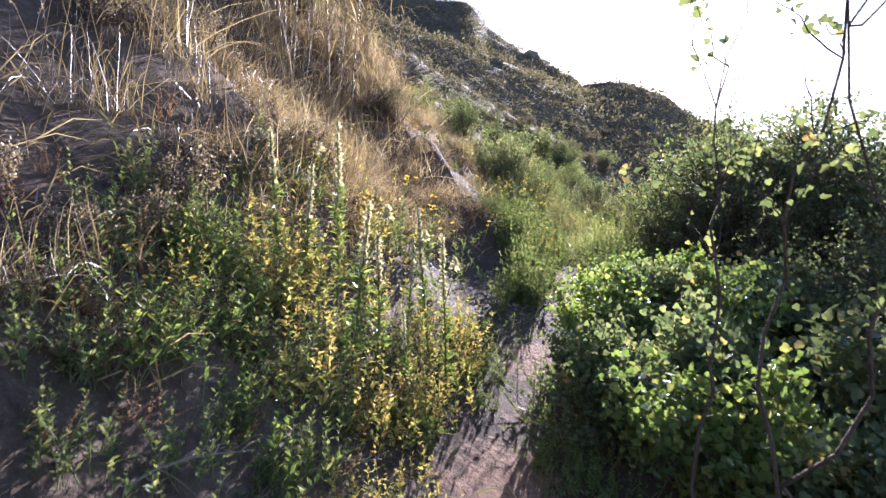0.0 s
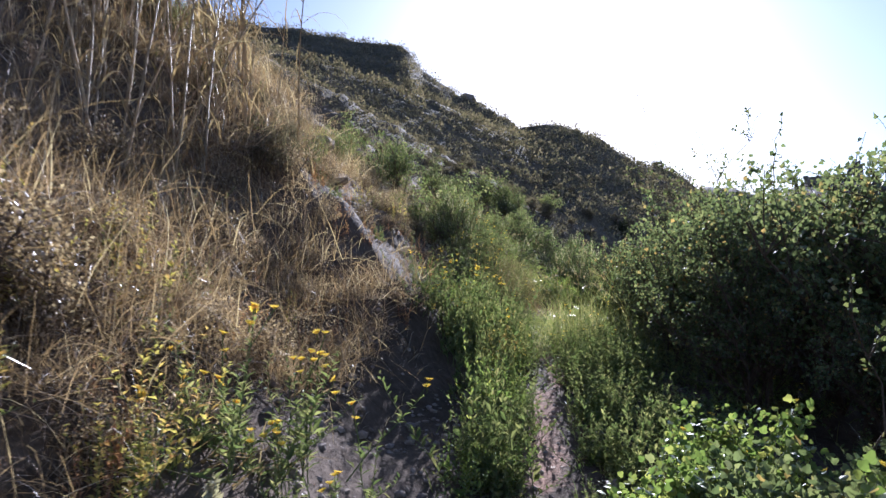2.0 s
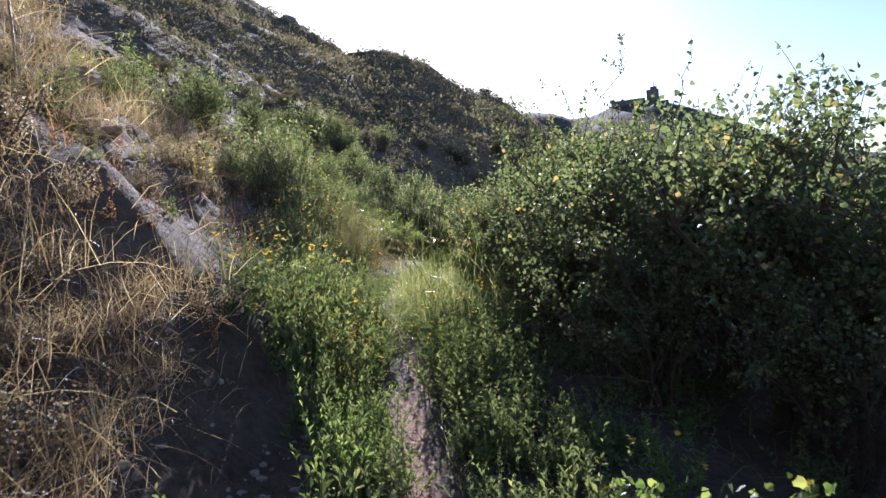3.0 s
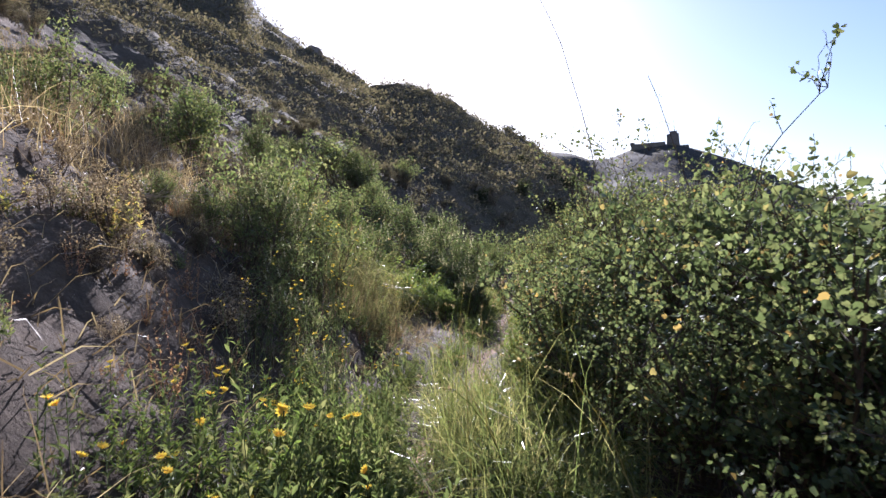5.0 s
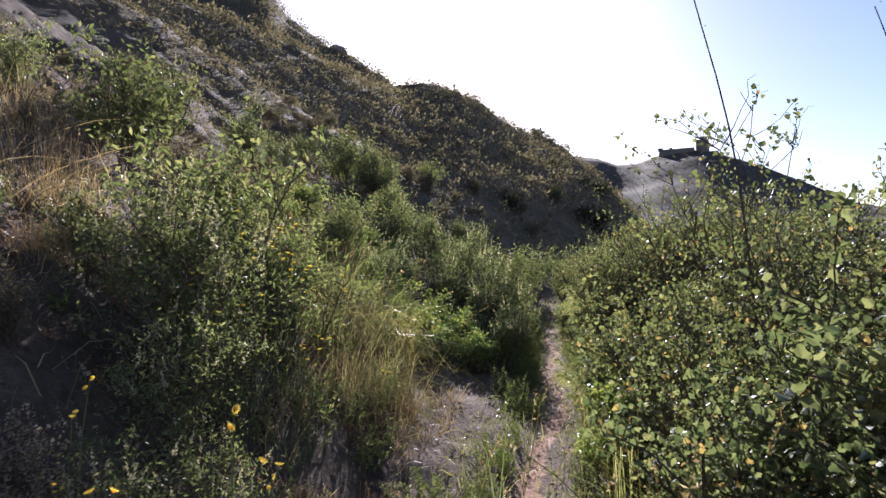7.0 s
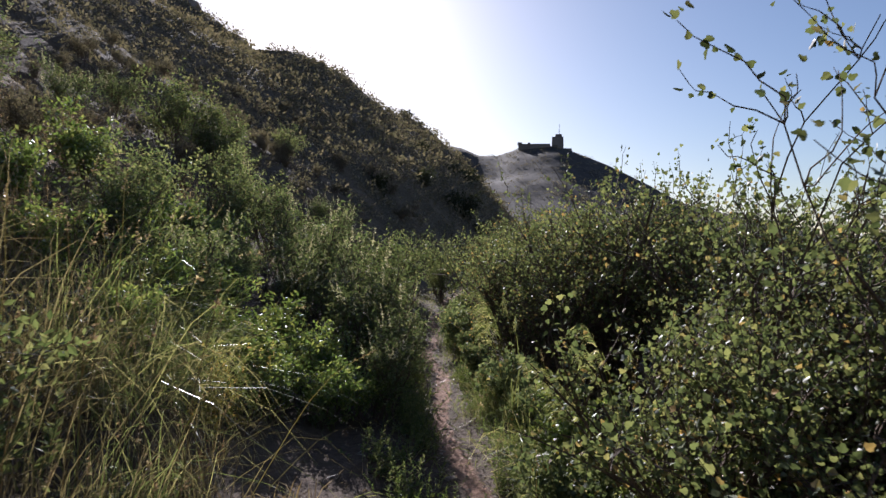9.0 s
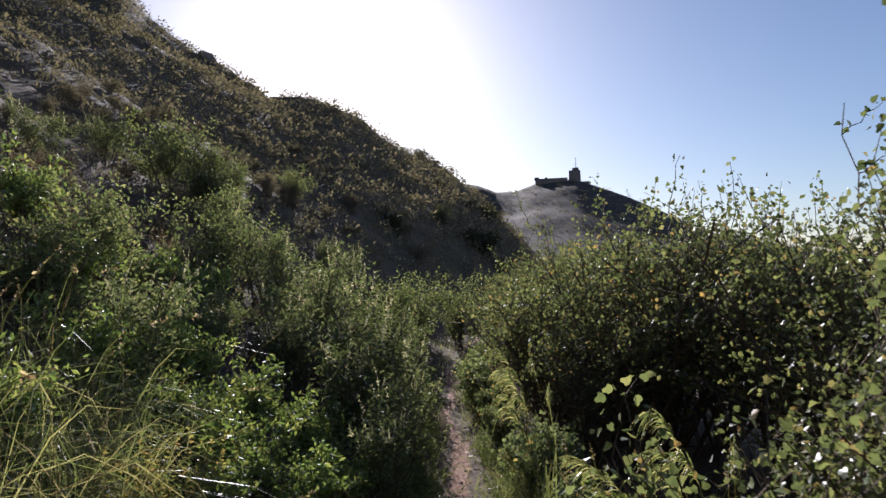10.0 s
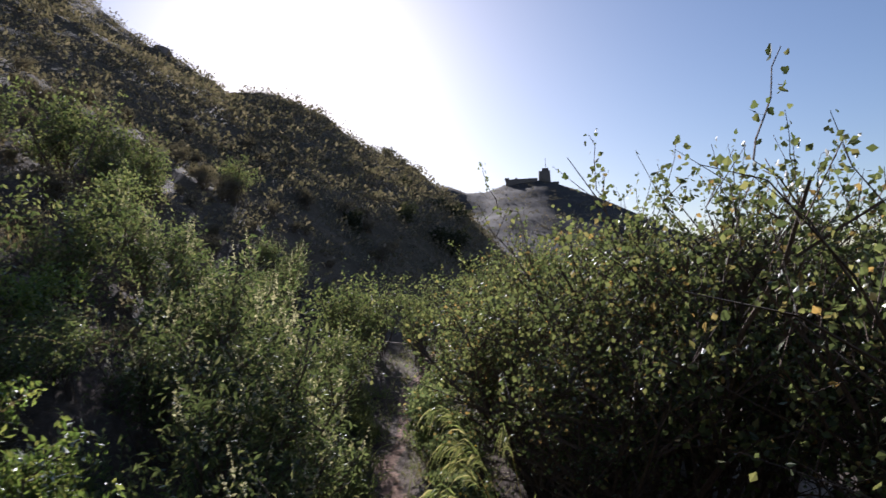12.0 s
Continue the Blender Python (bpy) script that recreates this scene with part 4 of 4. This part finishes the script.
def build_whip(x, y, rise, lean_x, lean_y, thick):
    """A single long leafless shoot that rises out of the bushes and bends over."""
    ob = plant("bare_whip", "single long thin leafless shoot above the bushes", "branch", "shoots above the bushes")
    t = np.linspace(0, 1, 15)[:, None]
    p = np.array([[x, y, float(height(x, y)) - 0.03]]) + np.array([[0, 0, rise]]) * t + np.array([[lean_x, lean_y, 0]]) * t ** 2.6
    p += np.cumsum(rng.normal(0, 0.014, p.shape), 0) * t
    stem, buds = Soup(), Soup()
    tube(stem, p, thick, thick * 0.3, 5)
    stem.done("stem", BARK, ob)
    pick = p[rng.integers(8, 15, 16)] + rng.normal(0, 0.01, (16, 3))
    many(buds, pick, rand_dirs(16, 0.5), rand_dirs(16), np.full(16, 0.018), np.full(16, 0.01), OVAL)
    buds.done("foliage", OLIVE, ob)


build_whip(4.1, 10.3, 4.0, -0.75, 0.1, 0.008)
build_whip(4.5, 9.4, 2.75, -0.5, 0.1, 0.008)

# left side: strip beside the trail
sow("greenherb", 30, 4.6, 8.5, -0.42, -0.2, 0.6, 1.0)
sow("daisy", 8, 6.5, 9.5, -1.0, -0.4, 0.7, 1.1)
set_out("daisy", [(-0.85, 1.85, 0.85), (0.67, 7.37, 1.45), (0.55, 7.3, 1.4), (0.99, 7.48, 1.15), (0.8, 7.1, 1.2), (0.45, 6.95, 1.3), (0.9, 7.9, 1.0), (0.75, 7.6, 1.3), (1.05, 7.15, 0.9), (3.4, 15.4, 1.0), (4.2, 16.2, 1.0)])
set_out("tallweed", [(1.0, 10.2, 0.9), (1.15, 10.5, 0.88), (1.3, 10.4, 0.75), (1.1, 9.9, 0.65), (1.25, 9.6, 0.55), (0.85, 10.5, 0.9), (1.3, 9.0, 0.6), (1.0, 9.3, 0.55), (1.2, 11.3, 1.0), (1.5, 11.6, 0.95), (1.4, 12.2, 1.0)])
set_out("talldaisy", [(1.5, 10.6, 0.95), (1.3, 10.4, 0.95), (1.65, 10.9, 0.9), (1.25, 10.7, 1.0), (1.5, 11.1, 0.95), (1.29, 8.75, 1.1), (1.15, 8.7, 0.85), (0.8, 8.25, 0.55), (0.9, 9.0, 0.65), (1.05, 8.6, 0.6), (1.35, 9.1, 0.8)])
set_out("shrub", [(1.5, 11.6, 1.05), (7.75, 21.7, 1.4), (8.4, 22.6, 1.5), (8.9, 22.0, 1.3), (7.2, 21.2, 1.2), (9.6, 23.4, 1.5), (1.6, 11.7, 1.0), (1.2, 11.5, 1.1), (6.6, 19.6, 1.0), (6.2, 18.6, 0.9)])
set_out("spiky", [(4.3, 17.0, 1.35), (4.76, 18.2, 1.35), (5.4, 17.25, 1.15), (4.95, 16.6, 1.2), (4.55, 15.8, 1.15), (4.9, 17.6, 1.25), (5.75, 18.2, 1.05), (5.3, 18.8, 1.2), (4.2, 14.4, 0.75), (4.75, 15.4, 0.9), (5.1, 16.1, 0.85), (5.0, 19.4, 1.3), (4.6, 19.8, 1.3), (5.4, 19.9, 1.2)])
set_out("nettle", [(3.47, 14.64, 0.9), (3.3, 15.1, 0.9), (3.6, 15.5, 0.95), (2.9, 15.8, 0.85), (3.1, 16.4, 0.9), (3.7, 14.3, 0.8), (3.0, 17.4, 1.0), (3.5, 17.8, 1.0)])
set_out("shrub", [(2.6, 16.4, 0.9), (2.3, 15.4, 0.8), (2.8, 15.2, 0.6), (3.4, 16.6, 0.8), (3.7, 17.2, 0.9)])
set_out("yellowherb", [(3.0, 14.0, 1.1), (2.88, 13.9, 1.1), (2.75, 13.65, 1.0), (3.1, 14.2, 1.0), (-0.5, 2.3, 0.9), (-0.25, 2.5, 0.8), (-0.7, 2.5, 1.0), (0.0, 3.0, 0.7), (-0.35, 3.3, 0.8), (-0.1, 2.2, 0.6)])
set_out("tallgrass", [(5.0, 19.6, 0.9), (4.7, 19.5, 0.8), (1.1, 12.6, 0.9), (0.9, 12.2, 0.9), (1.3, 13.2, 0.9)])
set_out("spire", [(-0.41, 2.75, 1.2), (-0.29, 2.83, 0.95), (-0.08, 3.15, 1.05), (-0.62, 2.7, 0.9), (-0.5, 2.95, 1.0), (-0.2, 3.0, 0.8), (0.02, 3.1, 1.0), (-0.75, 2.9, 0.9), (-0.15, 2.75, 0.85)], 6)
sow("rusty", 24, 1.5, 4.4, -1.5, -0.3, 0.4, 0.75)
sow("wither", 16, 1.3, 4.2, -1.6, -0.35, 0.5, 0.9)
sow("darkherb", 18, 1.3, 3.6, -1.4, -0.3, 0.6, 1.0)
sow("brush", 8, 1.4, 3.4, -1.6, -0.5, 0.5, 0.8, tilt=12)
sow("yellowherb", 12, 1.7, 3.6, -1.3, -0.25, 0.45, 0.8)
sow("daisy", 5, 1.6, 3.4, -1.3, -0.4, 0.6, 0.8)
sow("yellowherb", 6, 1.6, 4.0, -1.4, -0.3, 0.5, 0.9)
set_out("dead", [(5.2, 16.2, 0.5)])
for x, y, s, a in ((-0.75, 1.5, 0.62, 38), (-0.55, 1.75, 0.5, 60), (0.0, 9.3, 1.05, -14)):
    place("dead", x, y, s, turn=a)
sow("darkherb", 34, 4.2, 8.6, 0.25, 1.0, 0.6, 1.0)
sow("darkherb", 10, 1.9, 4.2, -0.45, -0.16, 0.45, 0.8)
sow("greenherb", 8, 1.9, 4.2, 0.2, 0.42, 0.4, 0.7)
set_out("mound", [(-0.22, 4.27, 1.0), (-0.36, 4.15, 1.05), (-0.1, 4.12, 0.9), (0.75, 7.25, 1.3)])
# the bank
sow("brush", 60, 3.2, 6.6, -2.8, -1.2, 0.7, 1.2, tilt=10)
sow("rusty", 24, 3.2, 6.6, -2.6, -1.2, 0.5, 0.9)
sow("rusty", 22, 3.2, 5.2, -2.1, -0.85, 0.5, 0.9)
sow("wither", 14, 3.2, 5.4, -2.0, -0.9, 0.5, 0.9)
sow("darkherb", 10, 3.0, 5.4, -2.0, -0.8, 0.4, 0.8)
sow("yellowherb", 6, 3.0, 5.2, -1.8, -0.8, 0.4, 0.7)
sow("rusty", 34, 6.4, 11, -2.4, -0.8, 0.35, 0.7)
sow("wither", 30, 6.2, 11, -2.6, -0.7, 0.35, 0.75)
sow("darkherb", 22, 6.2, 11, -2.8, -0.8, 0.35, 0.7)
sow("shrub", 8, 6.5, 11, -3.2, -1.5, 0.4, 0.6)
sow("yellowherb", 8, 6.5, 11, -3.0, -1.4, 0.4, 0.7)
sow("greenherb", 14, 1.4, 3.2, -1.3, -0.3, 0.6, 1.0)
sow("drygrass", 120, 1.5, 9.5, -5.0, -1.5, 0.6, 1.1, power=1.1)
sow("brush", 130, 2.6, 9.0, -4.0, -1.2, 0.7, 1.3, tilt=10, power=1.2)
sow("brush", 14, 2.6, 4.4, -2.0, -0.8, 0.5, 0.9, tilt=10)
sow("rusty", 18, 1.4, 3.6, -1.8, -0.4, 0.4, 0.7)
sow("greenherb", 10, 1.6, 3.6, -1.3, -0.3, 0.5, 0.8)
sow("greenherb", 30, 9, 20, -0.45, -0.2, 0.5, 0.85)
sow("greenherb", 24, 4.5, 20, 0.2, 0.4, 0.4, 0.7)
set_out("mallow", [(2.3, 3.5, 0.62), (2.7, 2.9, 0.7), (3.1, 3.6, 0.7)])
sow("drygrass", 40, 9.5, 18, -5.0, -1.6, 0.7, 1.2)
sow("wither", 60, 2.5, 9, -2.4, -0.9, 0.6, 1.1)
sow("rusty", 45, 4, 14, -3.2, -1.0, 0.6, 1.0)
sow("tallgrass", 14, 3, 16, -6, -2.0, 0.7, 1.1)
for k in range(11):
    place("cane", rng.uniform(-2.6, -0.75), rng.uniform(5.6, 7.0), rng.uniform(0.75, 1.0), tilt=5)
sow("spiky", 10, 13, 24, -6, -2.0, 0.8, 1.2)
sow("shrub", 14, 8.5, 26, -6, -2.0, 0.6, 1.2)
sow("dryshrub", 70, 5.0, 26, -7, -1.9, 0.5, 1.3)
for x, y, size in ((20.6, 40.6, 0.8), (21.7, 40.9, 0.75), (19.4, 39.8, 0.6), (24.5, 49, 1.0), (26.8, 51, 1.2), (28.6, 53.5, 1.0), (22.5, 50, 0.9), (31.5, 71.5, 0.8), (29.8, 72, 0.7), (33.0, 71, 0.7), (12, 33, 0.8), (16.5, 38, 0.7)):
    place("darkshrub", x, y, size, tilt=4, sink=0.9 * size)

sow("wither", 14, 1.2, 2.7, -1.3, -0.4, 0.4, 0.7)
sow("darkherb", 16, 1.2, 2.6, -1.2, -0.35, 0.4, 0.75)
sow("rusty", 12, 1.2, 2.8, -1.3, -0.4, 0.4, 0.65)
sow("brush", 16, 3.2, 6.0, -2.2, -1.0, 0.7, 1.1, tilt=10)
sow("dryshrub", 24, 5.5, 11, -4.0, -1.4, 0.4, 0.8)
for x, y, s_, a in ((-0.45, 2.05, 0.5, 20), (-0.3, 1.8, 0.45, 70), (-0.6, 2.4, 0.45, -10)):
    place("dead", x, y, s_, turn=a)
set_out("brush", [(-0.75, 3.7, 0.8), (-0.9, 4.0, 0.9), (-0.65, 4.3, 0.8), (-1.0, 3.5, 0.8), (-0.85, 4.5, 0.9), (-1.2, 3.9, 0.9), (-0.6, 3.4, 0.6), (-0.6, 4.7, 0.8), (-1.1, 4.3, 0.9)], 10)
set_out("wither", [(-0.55, 3.75, 0.7), (-0.7, 4.1, 0.8), (-0.9, 3.7, 0.7), (-0.5, 4.5, 0.8), (-0.35, 4.75, 0.8)])
set_out("greenherb", [(1.55, 6.7, 1.15), (1.9, 7.0, 1.2), (1.62, 8.65, 0.9), (1.7, 9.3, 0.9), (1.75, 7.3, 1.1)])
set_out("darkherb", [(1.7, 6.9, 1.25), (1.62, 7.15, 1.1), (1.85, 6.6, 1.2), (2.0, 6.9, 1.3), (1.45, 8.2, 1.1), (1.35, 7.9, 1.1), (1.5, 8.5, 1.1), (1.55, 8.8, 1.0), (1.62, 9.1, 1.0), (1.4, 8.4, 1.2), (1.25, 8.1, 1.2)])
set_out("talldaisy", [(1.52, 6.85, 0.6), (1.78, 6.75, 0.62)])
set_out("greengrass", [(2.0, 7.9, 1.2), (2.2, 8.2, 1.35), (2.35, 7.75, 1.35), (1.97, 8.55, 0.95), (1.92, 8.3, 0.8), (2.05, 8.75, 1.05)])
sow("dryshrub", 60, 12, 32, -10, -3.0, 0.9, 1.7)
set_out("shrub", [(4.2, 23.8, 1.9), (4.9, 24.3, 1.6), (3.6, 23.2, 1.5)])
# low plants that narrow the first metres of the trail
set_out("greenherb", [(0.42, 2.7, 0.75), (0.47, 3.05, 0.8), (0.55, 3.4, 0.8), (0.5, 2.45, 0.7), (0.72, 3.75, 0.8)])
set_out("low_mallow", [(0.8, 3.0, 0.8), (0.88, 3.6, 0.8), (1.1, 4.25, 0.75)])
sow("greenherb", 7, 5.0, 9.0, -0.65, -0.28, 0.8, 1.2, stretch=(1.1, 1.7))
sow("yellowherb", 6, 4.8, 8.0, -0.5, -0.24, 0.5, 0.9)
sow("darkherb", 26, 13.3, 18, -0.42, -0.2, 0.6, 1.0)
sow("greenherb", 14, 13.3, 18, 0.18, 0.36, 0.5, 0.9)
sow("darkherb", 26, 4.8, 9.4, -0.75, -0.28, 0.9, 1.3, stretch=(1.4, 2.0))
sow("darkherb", 12, 5.2, 8.5, 0.3, 0.6, 0.7, 1.0, stretch=(1.2, 1.6))
set_out("greenherb", [(4.45, 14.75, 1.2), (3.9, 14.7, 1.3), (4.1, 15.2, 1.3), (4.3, 15.0, 1.1), (3.7, 15.0, 1.2)])
set_out("darkherb", [(3.85, 16.2, 1.5), (4.0, 15.7, 1.5), (3.6, 14.2, 1.2), (2.0, 11.7, 1.2), (2.2, 12.1, 1.2), (1.7, 11.3, 1.3), (2.4, 12.5, 1.1), (1.9, 12.3, 1.4), (2.1, 11.4, 1.0)])
set_out("nettle", [(3.9, 15.1, 0.85), (3.95, 14.3, 0.7), (2.35, 13.9, 0.8), (2.6, 14.9, 0.95), (2.0, 14.4, 0.9), (2.9, 14.9, 0.8), (3.25, 14.2, 0.75), (2.5, 15.9, 1.0), (1.7, 14.9, 0.9), (3.3, 16.1, 0.9), (2.1, 16.6, 1.1)])
sow("drygrass", 60, 8, 20, -5.5, -2.0, 0.6, 1.1)
sow("wither", 16, 9, 20, -5.5, -1.8, 0.6, 1.1)
sow("rusty", 8, 1.8, 3.4, -0.6, -0.22, 0.4, 0.7)
sow("yellowherb", 6, 1.8, 3.4, -0.6, -0.25, 0.4, 0.7)
sow("greenherb", 8, 1.9, 3.6, 0.25, 0.5, 0.4, 0.7)
sow("darkherb", 14, 4.2, 9.0, 0.15, 0.3, 0.35, 0.6)

# moulds that no place used
for row in MOULDS.values():
    for ob, used in row:
        if not used:
            for o in (*ob.children_recursive, ob):
                bpy.data.objects.remove(o)
